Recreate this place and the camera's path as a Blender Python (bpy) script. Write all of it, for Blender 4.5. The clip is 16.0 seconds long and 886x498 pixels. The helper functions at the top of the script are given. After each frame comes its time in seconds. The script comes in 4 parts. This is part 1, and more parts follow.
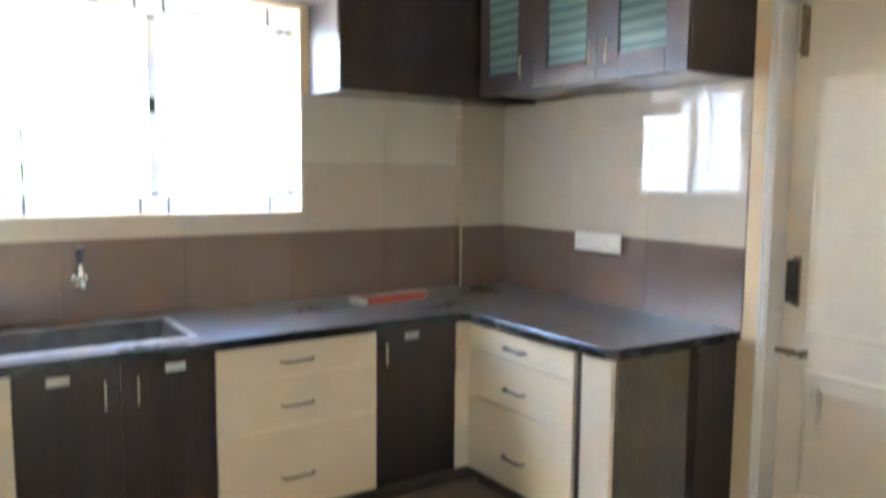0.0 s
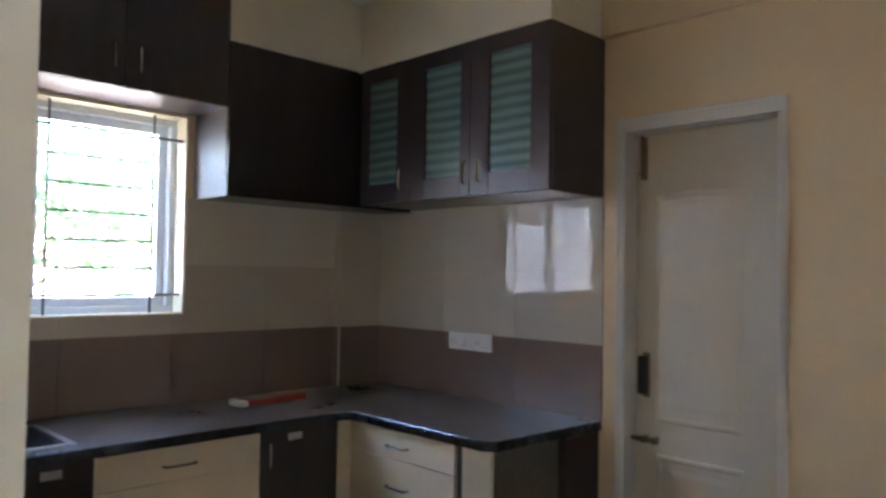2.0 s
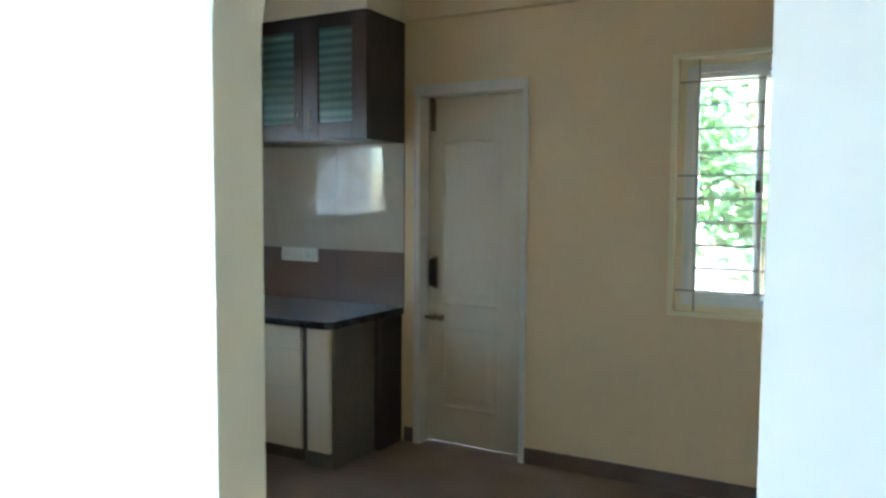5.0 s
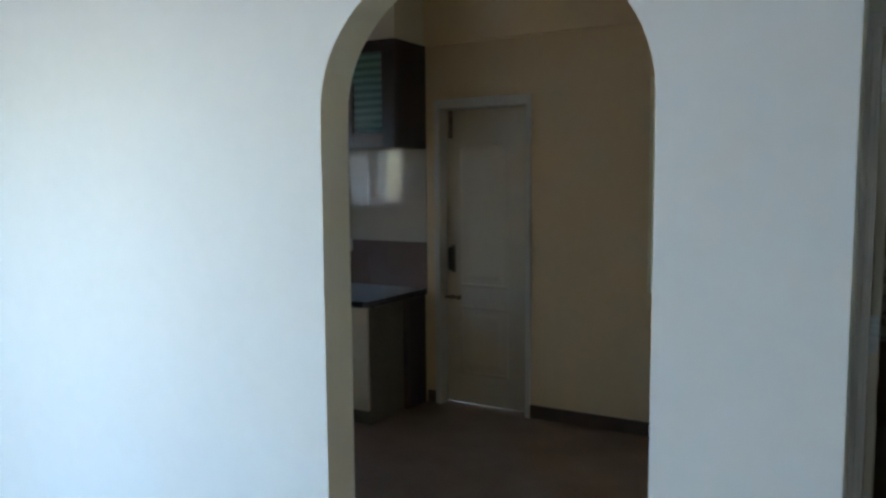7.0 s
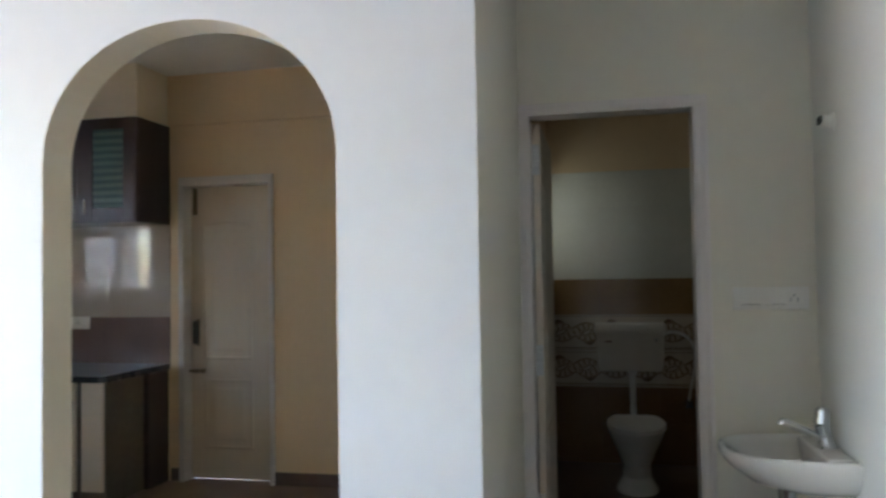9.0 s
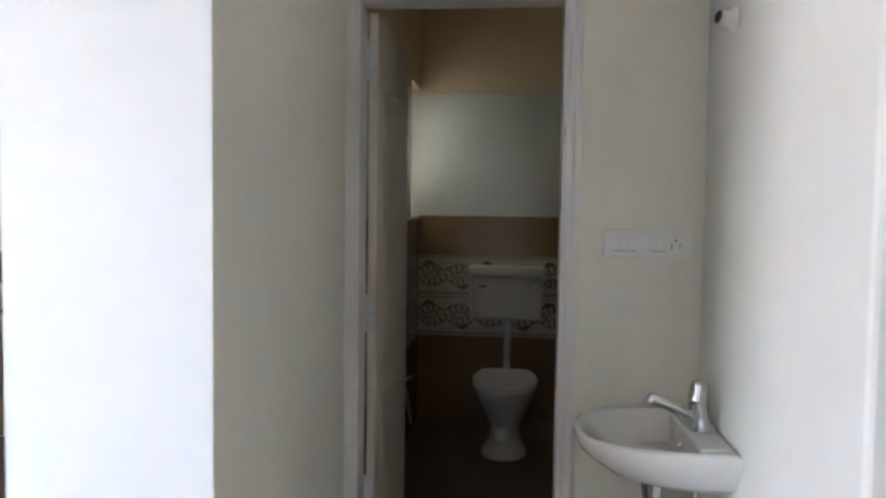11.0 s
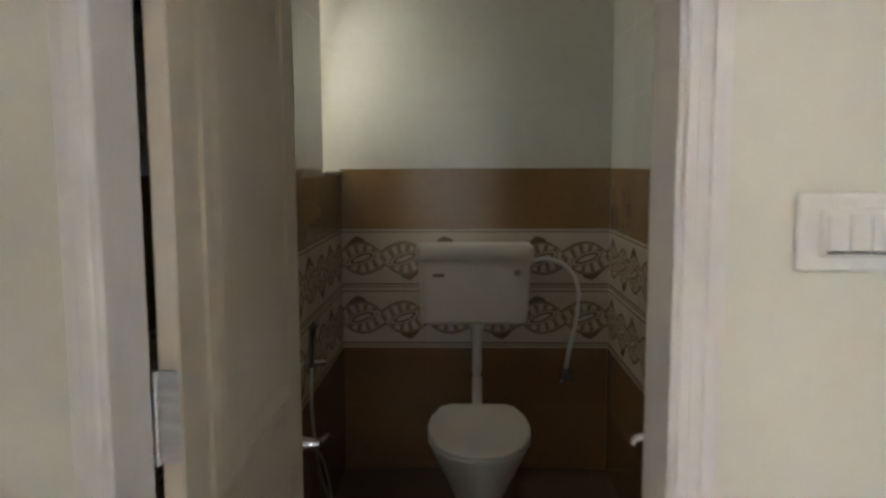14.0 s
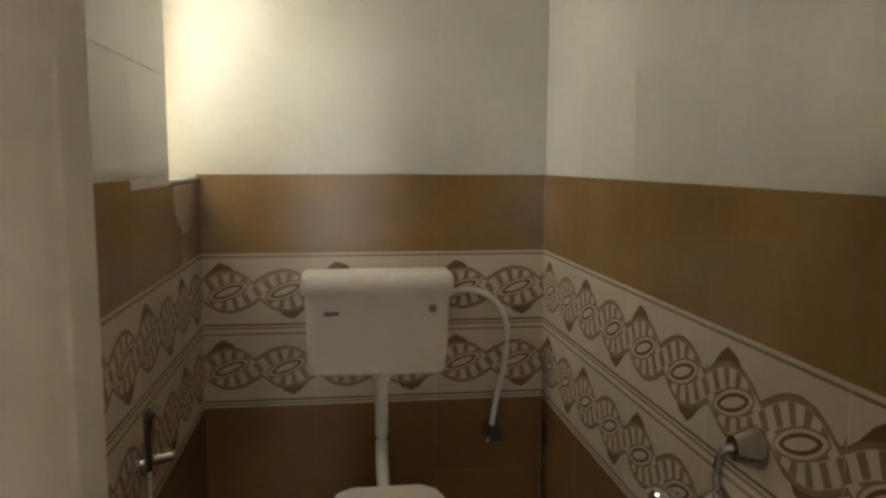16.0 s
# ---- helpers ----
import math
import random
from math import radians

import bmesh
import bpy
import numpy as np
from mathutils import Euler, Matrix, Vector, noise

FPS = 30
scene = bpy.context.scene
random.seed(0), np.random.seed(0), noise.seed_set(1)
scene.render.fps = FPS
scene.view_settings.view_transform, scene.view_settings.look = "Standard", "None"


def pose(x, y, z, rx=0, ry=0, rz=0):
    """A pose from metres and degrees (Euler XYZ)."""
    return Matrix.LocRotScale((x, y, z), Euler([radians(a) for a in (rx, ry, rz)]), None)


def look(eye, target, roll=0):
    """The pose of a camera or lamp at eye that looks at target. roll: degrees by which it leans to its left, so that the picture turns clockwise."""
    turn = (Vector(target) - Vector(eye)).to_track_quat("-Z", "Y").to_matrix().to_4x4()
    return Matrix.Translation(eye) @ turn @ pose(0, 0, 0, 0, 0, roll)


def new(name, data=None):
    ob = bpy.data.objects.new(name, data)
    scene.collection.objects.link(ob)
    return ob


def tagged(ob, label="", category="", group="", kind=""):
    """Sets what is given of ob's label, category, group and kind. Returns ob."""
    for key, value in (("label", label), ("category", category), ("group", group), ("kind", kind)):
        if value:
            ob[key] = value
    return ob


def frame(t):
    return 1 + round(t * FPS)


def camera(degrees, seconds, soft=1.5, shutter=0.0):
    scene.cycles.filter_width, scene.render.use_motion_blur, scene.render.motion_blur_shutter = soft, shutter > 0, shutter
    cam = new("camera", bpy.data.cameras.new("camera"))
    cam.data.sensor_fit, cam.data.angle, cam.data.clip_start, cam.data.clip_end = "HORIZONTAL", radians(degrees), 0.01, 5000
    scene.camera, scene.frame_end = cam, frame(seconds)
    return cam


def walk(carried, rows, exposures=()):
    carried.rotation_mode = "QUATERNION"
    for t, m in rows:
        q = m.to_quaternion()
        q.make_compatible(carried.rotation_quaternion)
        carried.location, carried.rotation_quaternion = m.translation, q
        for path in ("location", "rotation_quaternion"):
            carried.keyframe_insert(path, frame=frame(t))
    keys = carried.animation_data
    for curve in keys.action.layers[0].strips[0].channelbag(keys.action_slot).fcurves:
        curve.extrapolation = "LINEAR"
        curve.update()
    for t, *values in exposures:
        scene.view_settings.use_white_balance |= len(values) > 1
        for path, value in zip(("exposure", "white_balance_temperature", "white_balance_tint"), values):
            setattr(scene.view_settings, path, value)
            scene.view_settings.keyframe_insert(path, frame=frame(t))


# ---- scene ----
cam = camera(60.9, 16.0, soft=2.7, shutter=0.5)

PATH = [
    (0, (0.248, -0.006, 1.424), (-1.405, 1.102, 1.222), 0.5),
    (0.5, (0.236, -0.043, 1.466), (-1.393, 1.113, 1.562), 0.1),
    (1, (0.248, -0.042, 1.467), (-1.359, 1.13, 1.681), 0.7),
    (1.5, (0.253, -0.096, 1.451), (-1.267, 1.198, 1.585), 0.8),
    (2, (0.335, -0.213, 1.442), (-1.09, 1.189, 1.508), 0.9),
    (2.5, (0.447, -0.344, 1.436), (-0.852, 1.177, 1.438), 0.3),
    (3, (0.498, -0.478, 1.418), (-0.639, 1.166, 1.383), 0.7),
    (3.5, (0.546, -0.68, 1.415), (-0.437, 1.062, 1.375), 0.9),
    (4, (0.612, -0.856, 1.418), (-0.249, 0.947, 1.338), 1.0),
    (4.5, (0.725, -1.033, 1.439), (-0.206, 0.734, 1.326), 0.9),
    (7, (1.159, -1.933, 1.589), (0.182, -0.198, 1.401), -0.4),
    (7.5, (1.247, -2.042, 1.507), (0.294, -0.293, 1.322), -0.3),
    (8, (1.292, -2.149, 1.399), (0.54, -0.302, 1.249), -0.1),
    (8.5, (1.357, -2.269, 1.38), (0.77, -0.357, 1.356), -0.5),
    (9, (1.466, -2.207, 1.413), (1.052, -0.251, 1.479), -0.9),
    (9.5, (1.595, -2.111, 1.397), (1.24, -0.144, 1.481), 0.3),
    (10, (1.654, -1.952, 1.399), (1.434, 0.035, 1.356), 0.8),
    (12.5, (1.689, -0.738, 1.385), (1.53, 1.25, 1.244), 0.8),
    (13, (1.643, -0.494, 1.377), (1.555, 1.496, 1.2), 0.3),
    (13.5, (1.621, -0.194, 1.374), (1.561, 1.795, 1.17), -0.1),
    (14, (1.59, 0.052, 1.375), (1.536, 2.039, 1.153), -0.2),
    (14.5, (1.531, 0.278, 1.385), (1.517, 2.264, 1.143), -0.3),
    (15, (1.455, 0.464, 1.374), (1.604, 2.448, 1.173), -0.0),
    (15.5, (1.505, 0.614, 1.398), (1.699, 2.592, 1.18), 0.1),
    (16, (1.529, 0.726, 1.399), (1.793, 2.696, 1.17), 0.2),
]
EXPOSURES = [(0.0, 7.5, 6050, 10), (0.5, 6.95, 6050, 11), (1.0, 6.05, 5950, 12), (1.5, 5.7, 5950, 13), (2.0, 5.75, 6000, 15), (2.5, 6.12, 6150, 13), (3.0, 6.57, 6150, 12), (3.5, 6.55, 6100, 10), (4.0, 6.4, 6000, 6), (4.5, 6.15, 5700, -4),
             (7.0, 4.35, 5850, 2), (8.0, 4.28, 5900, 6), (8.5, 4.6, 6050, 7), (9.0, 5.25, 6350, 12), (9.5, 5.42, 6400, 15), (10.0, 5.5, 6400, 16), (12.5, 6.45, 6500, 19), (13.5, 6.58, 6750, 17), (14.5, 6.92, 7150, 16), (15.0, 7.38, 7350, 17), (15.5, 7.68, 7600, 18), (16.0, 7.78, 7750, 18)]
walk(cam, [(t, look(eye, target, roll)) for t, eye, target, roll in PATH], EXPOSURES)

# ---- light ----
world = bpy.data.worlds.new("sky")
scene.world = world
world.use_nodes = True
sky = world.node_tree.nodes.new("ShaderNodeTexSky")
sky.sky_type = "NISHITA"
sky.sun_disc = False
sky.sun_elevation = radians(62)
sky.sun_rotation = radians(165)
world.node_tree.links.new(sky.outputs[0], world.node_tree.nodes["Background"].inputs[0])
world.node_tree.nodes["Background"].inputs[1].default_value = 0.15

sun_data = bpy.data.lights.new("sun", "SUN")
sun_data.energy = 1.1
sun_data.angle = radians(12)
sun_data.color = (1.0, 0.95, 0.86)
sun = new("sun", sun_data)
sun.matrix_world = look((2, -8, 16), (0, 0, 0))


def window_light(name, x, y, z, w, h, aim, power, color):
    data = bpy.data.lights.new(name, "AREA")
    data.shape, data.size, data.size_y, data.energy, data.color = "RECTANGLE", w, h, power, color
    ob = new(name, data)
    ob.matrix_world = look((x, y, z), aim)
    return ob


# daylight of the balcony door of the living room and of the bathroom window, both out of the walker's sight
window_light("balcony_daylight", -2.75, -2.35, 1.25, 1.9, 1.9, (0, -2.35, 1.25), 1.3, (0.74, 0.89, 1.0))
window_light("bath_daylight", 0.905, 2.86, 1.74, 0.22, 0.70, (2.1, 2.5, 1.4), 0.038, (0.90, 1.0, 0.93)).data.spread = radians(165)

# ---- materials ----


def surface(name, a, b, scale=3.0, rough=0.5, rough_var=0.1, bump=0.0, bump_scale=60.0, metal=0.0, fine=0.25,
            coat=0.0, stretch=(1, 1, 1), spec=0.5, island=0.0):
    m = bpy.data.materials.new(name)
    m.use_nodes = True
    nt = m.node_tree
    n, l = nt.nodes, nt.links
    bsdf = n["Principled BSDF"]
    geo = n.new("ShaderNodeNewGeometry")
    mapping = n.new("ShaderNodeMapping")
    mapping.inputs["Scale"].default_value = stretch
    l.new(geo.outputs["Position"], mapping.inputs["Vector"])
    big = n.new("ShaderNodeTexNoise")
    big.inputs["Scale"].default_value, big.inputs["Detail"].default_value = scale, 5
    small = n.new("ShaderNodeTexNoise")
    small.inputs["Scale"].default_value, small.inputs["Detail"].default_value = scale * 17, 4
    for t in (big, small):
        l.new(mapping.outputs[0], t.inputs["Vector"])
    mixf = n.new("ShaderNodeMix")
    mixf.inputs[0].default_value = fine
    l.new(big.outputs[0], mixf.inputs[2])
    l.new(small.outputs[0], mixf.inputs[3])
    ramp = n.new("ShaderNodeValToRGB")
    ramp.color_ramp.elements[0].position, ramp.color_ramp.elements[1].position = 0.33, 0.67
    ramp.color_ramp.elements[0].color, ramp.color_ramp.elements[1].color = (*a, 1), (*b, 1)
    l.new(mixf.outputs[0], ramp.inputs[0])
    color = ramp.outputs[0]
    if island:
        info = n.new("ShaderNodeObjectInfo")
        hsv = n.new("ShaderNodeHueSaturation")
        rng = n.new("ShaderNodeMapRange")
        rng.inputs[3].default_value, rng.inputs[4].default_value = 1 - island, 1 + island
        l.new(info.outputs["Random"], rng.inputs[0])
        l.new(rng.outputs[0], hsv.inputs["Value"])
        l.new(color, hsv.inputs["Color"])
        color = hsv.outputs[0]
    l.new(color, bsdf.inputs["Base Color"])
    rr = n.new("ShaderNodeMapRange")
    rr.inputs[3].default_value, rr.inputs[4].default_value = max(0.004, rough - rough_var), min(1, rough + rough_var)
    l.new(mixf.outputs[0], rr.inputs[0])
    l.new(rr.outputs[0], bsdf.inputs["Roughness"])
    bsdf.inputs["Metallic"].default_value = metal
    bsdf.inputs["Coat Weight"].default_value = coat
    bsdf.inputs["Coat Roughness"].default_value = 0.06
    bsdf.inputs["Specular IOR Level"].default_value = spec
    if bump:
        bt = n.new("ShaderNodeTexNoise")
        bt.inputs["Scale"].default_value, bt.inputs["Detail"].default_value = bump_scale, 4
        l.new(mapping.outputs[0], bt.inputs["Vector"])
        bn = n.new("ShaderNodeBump")
        bn.inputs["Strength"].default_value, bn.inputs["Distance"].default_value = bump, 0.004
        l.new(bt.outputs[0], bn.inputs["Height"])
        l.new(bn.outputs[0], bsdf.inputs["Normal"])
    return m


YELLOW = surface("yellow_wall_paint", (0.73, 0.55, 0.34), (0.79, 0.61, 0.395), 1.3, 0.62, 0.08, 0.25, 45)
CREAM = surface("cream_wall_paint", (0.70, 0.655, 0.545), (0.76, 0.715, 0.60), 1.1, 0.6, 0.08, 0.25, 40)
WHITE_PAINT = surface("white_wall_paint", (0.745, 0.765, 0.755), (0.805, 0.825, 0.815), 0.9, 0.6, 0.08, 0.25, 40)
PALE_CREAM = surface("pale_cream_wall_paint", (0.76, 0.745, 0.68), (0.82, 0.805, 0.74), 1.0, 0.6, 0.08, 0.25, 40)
CEILING = surface("ceiling_distemper", (0.74, 0.73, 0.70), (0.80, 0.79, 0.76), 1.4, 0.8, 0.05, 0.2, 50)
SOFFIT = surface("beige_soffit_paint", (0.70, 0.62, 0.48), (0.76, 0.68, 0.54), 1.4, 0.65, 0.08, 0.2, 45)
DOOR_PAINT = surface("ivory_door_enamel", (0.61, 0.525, 0.415), (0.68, 0.595, 0.48), 2.2, 0.5, 0.1, 0.2, 30, stretch=(1, 1, 0.3))
FRAME_PAINT = surface("white_frame_enamel", (0.67, 0.62, 0.57), (0.75, 0.70, 0.655), 4.0, 0.46, 0.12, 0.28, 24, stretch=(1, 1, 0.25))
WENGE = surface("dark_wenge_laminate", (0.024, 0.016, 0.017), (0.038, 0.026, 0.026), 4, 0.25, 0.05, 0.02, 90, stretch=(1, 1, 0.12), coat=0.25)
# satin wenge, base colour lightened to carry the window's broad sheen
WENGE_SATIN_SHEEN = surface("satin_wenge_window_sheen", (0.055, 0.042, 0.043), (0.085, 0.066, 0.066), 5, 0.36, 0.06, 0.04, 90, stretch=(1, 1, 0.12), spec=0.9)
WENGE_FRAME = surface("worn_wenge_frame", (0.034, 0.022, 0.021), (0.070, 0.048, 0.047), 6, 0.36, 0.12, 0.2, 70, stretch=(1, 1, 0.2))
CREAM_LAM = surface("cream_laminate", (0.66, 0.55, 0.40), (0.72, 0.61, 0.46), 1.5, 0.32, 0.07, 0.08, 80)
PANEL = surface("dusty_end_panel", (0.075, 0.060, 0.045), (0.165, 0.138, 0.108), 4, 0.5, 0.12, 0.2, 40, stretch=(1, 1, 0.35), fine=0.4)
GRANITE = surface("dusty_granite_top", (0.045, 0.039, 0.036), (0.165, 0.136, 0.115), 2.4, 0.3, 0.12, 0.04, 60, fine=0.22)
GRANITE_EDGE = surface("polished_black_granite", (0.010, 0.011, 0.014), (0.030, 0.031, 0.036), 30, 0.2, 0.06, 0.04, 80)
# kickboard brown, also used as painted shade in the cabinet gaps
KICK_AND_GAP_SHADE = surface("dark_kick_board_and_gap_shade", (0.06, 0.045, 0.035), (0.12, 0.09, 0.07), 6, 0.7, 0.1, 0.2, 50)
BROWN_TILE = surface("brown_glazed_tile", (0.190, 0.130, 0.108), (0.225, 0.158, 0.134), 2, 0.17, 0.05, 0.03, 12, island=0.02)
BEIGE_TILE = surface("beige_glazed_tile", (0.50, 0.43, 0.35), (0.55, 0.48, 0.40), 2, 0.006, 0.001, 0.0, 4, island=0.015, spec=0.23)
IVORY_TILE = surface("ivory_glazed_tile", (0.60, 0.54, 0.45), (0.65, 0.59, 0.50), 2, 0.022, 0.002, 0.0, 4, island=0.03, spec=0.35)
GROUT_PALE = surface("pale_tile_grout", (0.56, 0.53, 0.47), (0.64, 0.61, 0.55), 12, 0.8, 0.08, 0.2, 90)
GROUT_BROWN = surface("brown_tile_grout", (0.17, 0.10, 0.055), (0.25, 0.155, 0.09), 12, 0.8, 0.08, 0.2, 90)
GROUT = surface("tile_grout", (0.36, 0.30, 0.25), (0.46, 0.39, 0.33), 12, 0.85, 0.08, 0.3, 90)
OCHRE_TILE = surface("ochre_brown_bath_tile", (0.215, 0.123, 0.048), (0.295, 0.175, 0.073), 3, 0.17, 0.06, 0.08, 14, island=0.05)
DEEP_TILE = surface("deep_brown_bath_tile", (0.17, 0.082, 0.031), (0.225, 0.115, 0.045), 3, 0.2, 0.06, 0.08, 14, island=0.05)
PALE_TILE = surface("pale_bath_tile", (0.60, 0.58, 0.52), (0.69, 0.67, 0.605), 2.2, 0.12, 0.05, 0.05, 6, island=0.02)
MOTIF_BASE = surface("off_white_border_tile", (0.49, 0.405, 0.305), (0.56, 0.47, 0.365), 5, 0.22, 0.05, 0.08, 30, island=0.04)
MOTIF_DARK = surface("umber_print", (0.135, 0.082, 0.045), (0.19, 0.12, 0.07), 14, 0.25, 0.06, 0.1, 60)
MOTIF_MID = surface("tan_print", (0.225, 0.15, 0.088), (0.30, 0.205, 0.128), 14, 0.25, 0.06, 0.1, 60)
FLOOR = surface("brown_floor_tile", (0.15, 0.10, 0.074), (0.30, 0.21, 0.16), 3.5, 0.42, 0.14, 0.12, 30, fine=0.4)
BATH_FLOOR = surface("dark_bath_floor_tile", (0.10, 0.06, 0.035), (0.15, 0.095, 0.06), 6, 0.4, 0.1, 0.15, 50)
SKIRT = surface("dark_skirting_tile", (0.10, 0.066, 0.054), (0.16, 0.112, 0.094), 6, 0.35, 0.1, 0.1, 50)
CHROME = surface("chrome", (0.56, 0.57, 0.59), (0.68, 0.69, 0.71), 8, 0.12, 0.05, 0, metal=1.0)
STEEL = surface("brushed_steel", (0.50, 0.50, 0.50), (0.64, 0.64, 0.64), 20, 0.32, 0.08, 0.05, 120, metal=1.0, stretch=(1, 1, 6))
# chrome darkened: the dim room it mirrors is put into the base colour
HANDLE = surface("dark_reflection_chrome", (0.20, 0.20, 0.20), (0.34, 0.34, 0.34), 25, 0.24, 0.08, 0, metal=1.0)
OPAQUE_FROSTED = surface("opaque_frosted_glass", (0.58, 0.62, 0.60), (0.66, 0.70, 0.68), 30, 0.45, 0.1, 0.2, 200)
BRASS = surface("aged_brass", (0.16, 0.12, 0.08), (0.30, 0.24, 0.17), 30, 0.4, 0.1, 0.1, 90, metal=0.9)
BLACK = surface("dark_handle_plastic", (0.018, 0.016, 0.015), (0.035, 0.03, 0.028), 20, 0.4, 0.1)
CERAMIC = surface("white_vitreous_china", (0.72, 0.69, 0.64), (0.79, 0.76, 0.71), 2, 0.1, 0.03, 0.02, 10, coat=0.3)
CISTERN = surface("white_cistern_plastic", (0.66, 0.61, 0.54), (0.72, 0.67, 0.60), 1.4, 0.3, 0.03)
PLASTIC = surface("white_switch_plastic", (0.71, 0.68, 0.62), (0.77, 0.74, 0.68), 6, 0.3, 0.06)
ALU = surface("white_aluminium", (0.76, 0.77, 0.78), (0.84, 0.85, 0.86), 6, 0.4, 0.08, 0.08, 60)
IRON = surface("painted_grille_iron", (0.10, 0.10, 0.10), (0.17, 0.165, 0.16), 12, 0.5, 0.1, 0.2, 80)
IRON_PALE = surface("pale_painted_grille_iron", (0.34, 0.31, 0.29), (0.44, 0.41, 0.38), 12, 0.5, 0.1, 0.2, 80)
REVEAL = surface("cream_window_trim", (0.80, 0.71, 0.51), (0.87, 0.78, 0.59), 2, 0.45, 0.1, 0.25, 40)
RED = surface("red_card", (0.36, 0.05, 0.035), (0.50, 0.09, 0.06), 14, 0.5, 0.1, 0.1, 40)
PALE_CARD = surface("pale_card", (0.60, 0.60, 0.50), (0.70, 0.70, 0.60), 14, 0.5, 0.1)
DUSTY_CARD = surface("dusty_brown_card", (0.20, 0.13, 0.095), (0.34, 0.22, 0.16), 9, 0.7, 0.1, 0.1, 40)
LABEL_AND_SHADE_GREY = surface("grey_sticker_and_rocker_shade", (0.20, 0.18, 0.17), (0.30, 0.28, 0.26), 20, 0.5, 0.1)
LABEL_RED = surface("faded_red_sticker", (0.22, 0.12, 0.10), (0.30, 0.16, 0.13), 20, 0.5, 0.1)
PIPE = surface("white_pvc", (0.66, 0.64, 0.60), (0.74, 0.72, 0.68), 5, 0.35, 0.07)
LEAF = surface("green_leaf", (0.065, 0.11, 0.06), (0.16, 0.22, 0.14), 1.2, 0.5, 0.1)
BARK = surface("pale_bark", (0.20, 0.15, 0.10), (0.34, 0.27, 0.19), 5, 0.9, 0.05, 0.6, 30)
EARTH = surface("dry_earth", (0.34, 0.26, 0.18), (0.46, 0.37, 0.27), 0.6, 0.95, 0.04, 0.5, 6)
COMPOUND = surface("pink_compound_wall", (0.56, 0.44, 0.39), (0.66, 0.54, 0.48), 0.8, 0.85, 0.05, 0.3, 20)
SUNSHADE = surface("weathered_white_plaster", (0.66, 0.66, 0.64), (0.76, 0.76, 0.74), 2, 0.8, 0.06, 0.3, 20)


def clear_glass(name, tint, rough):
    m = bpy.data.materials.new(name)
    m.use_nodes = True
    b = m.node_tree.nodes["Principled BSDF"]
    b.inputs["Base Color"].default_value = (*tint, 1)
    b.inputs["Roughness"].default_value = rough
    b.inputs["Transmission Weight"].default_value = 1.0
    b.inputs["IOR"].default_value = 1.45
    return m


DARK_STEEL = surface("dull_dark_steel", (0.10, 0.105, 0.115), (0.19, 0.195, 0.205), 12, 0.35, 0.1, 0.05, 60, metal=0.8)
GLASS = clear_glass("window_glass", (0.97, 0.99, 0.98), 0.0)
CAB_GLASS = surface("frosted_green_glass", (0.15, 0.25, 0.24), (0.19, 0.30, 0.29), 3, 0.17, 0.05)
nt = CAB_GLASS.node_tree
geo = nt.nodes.new("ShaderNodeNewGeometry")
wave = nt.nodes.new("ShaderNodeTexWave")
wave.bands_direction = "Z"
wave.inputs["Scale"].default_value, wave.inputs["Distortion"].default_value, wave.inputs["Detail Scale"].default_value = 6.4, 1.1, 0.6
nt.links.new(geo.outputs["Position"], wave.inputs["Vector"])
mixc = nt.nodes.new("ShaderNodeMix")
mixc.data_type = "RGBA"
mixc.inputs[7].default_value = (0.33, 0.49, 0.45, 1)
nt.links.new(wave.outputs["Fac"], mixc.inputs[0])
nt.links.new(nt.nodes["Principled BSDF"].inputs["Base Color"].links[0].from_socket, mixc.inputs[6])
nt.links.new(mixc.outputs[2], nt.nodes["Principled BSDF"].inputs["Base Color"])

# thin leaves let light through
nt = LEAF.node_tree
leaf_bsdf = nt.nodes["Principled BSDF"]
through_light = nt.nodes.new("ShaderNodeBsdfTranslucent")
through_light.inputs["Color"].default_value = (0.20, 0.32, 0.12, 1)
leaf_mix = nt.nodes.new("ShaderNodeMixShader")
leaf_mix.inputs[0].default_value = 0.5
nt.links.new(leaf_bsdf.outputs[0], leaf_mix.inputs[1])
nt.links.new(through_light.outputs[0], leaf_mix.inputs[2])
nt.links.new(leaf_mix.outputs[0], nt.nodes["Material Output"].inputs["Surface"])

# ---- builders ----
ROOTS = {}


def finish(name, bm, mats, smooth=False):
    bmesh.ops.recalc_face_normals(bm, faces=bm.faces)
    me = bpy.data.meshes.new(name)
    bm.to_mesh(me)
    bm.free()
    for m in (mats if isinstance(mats, (list, tuple)) else [mats]):
        me.materials.append(m)
    if smooth:
        me.shade_smooth()
        me.set_sharp_from_angle(angle=radians(38))
    return me


def thing(name, loc, label, category, group="", kind=""):
    ob = new(name)
    ob.empty_display_size = 0.05
    ob.location = loc
    ROOTS[ob] = Vector(loc)
    return tagged(ob, label, category, group, kind)


def part(name, bm, material, parent, label="", smooth=False):
    """Links a bmesh given in world metres as one mesh under a thing or under a part."""
    base = ROOTS[parent]
    bmesh.ops.translate(bm, verts=bm.verts, vec=-base)
    ob = new(name, finish(name, bm, material, smooth))
    ob.parent = parent
    ROOTS[ob] = base
    return tagged(ob, label)


def setting(name, bm, material, label="", category="", smooth=False):
    ob = new(name, finish(name, bm, material, smooth))
    ROOTS[ob] = Vector((0, 0, 0))
    return tagged(ob, label, category, kind="structure")


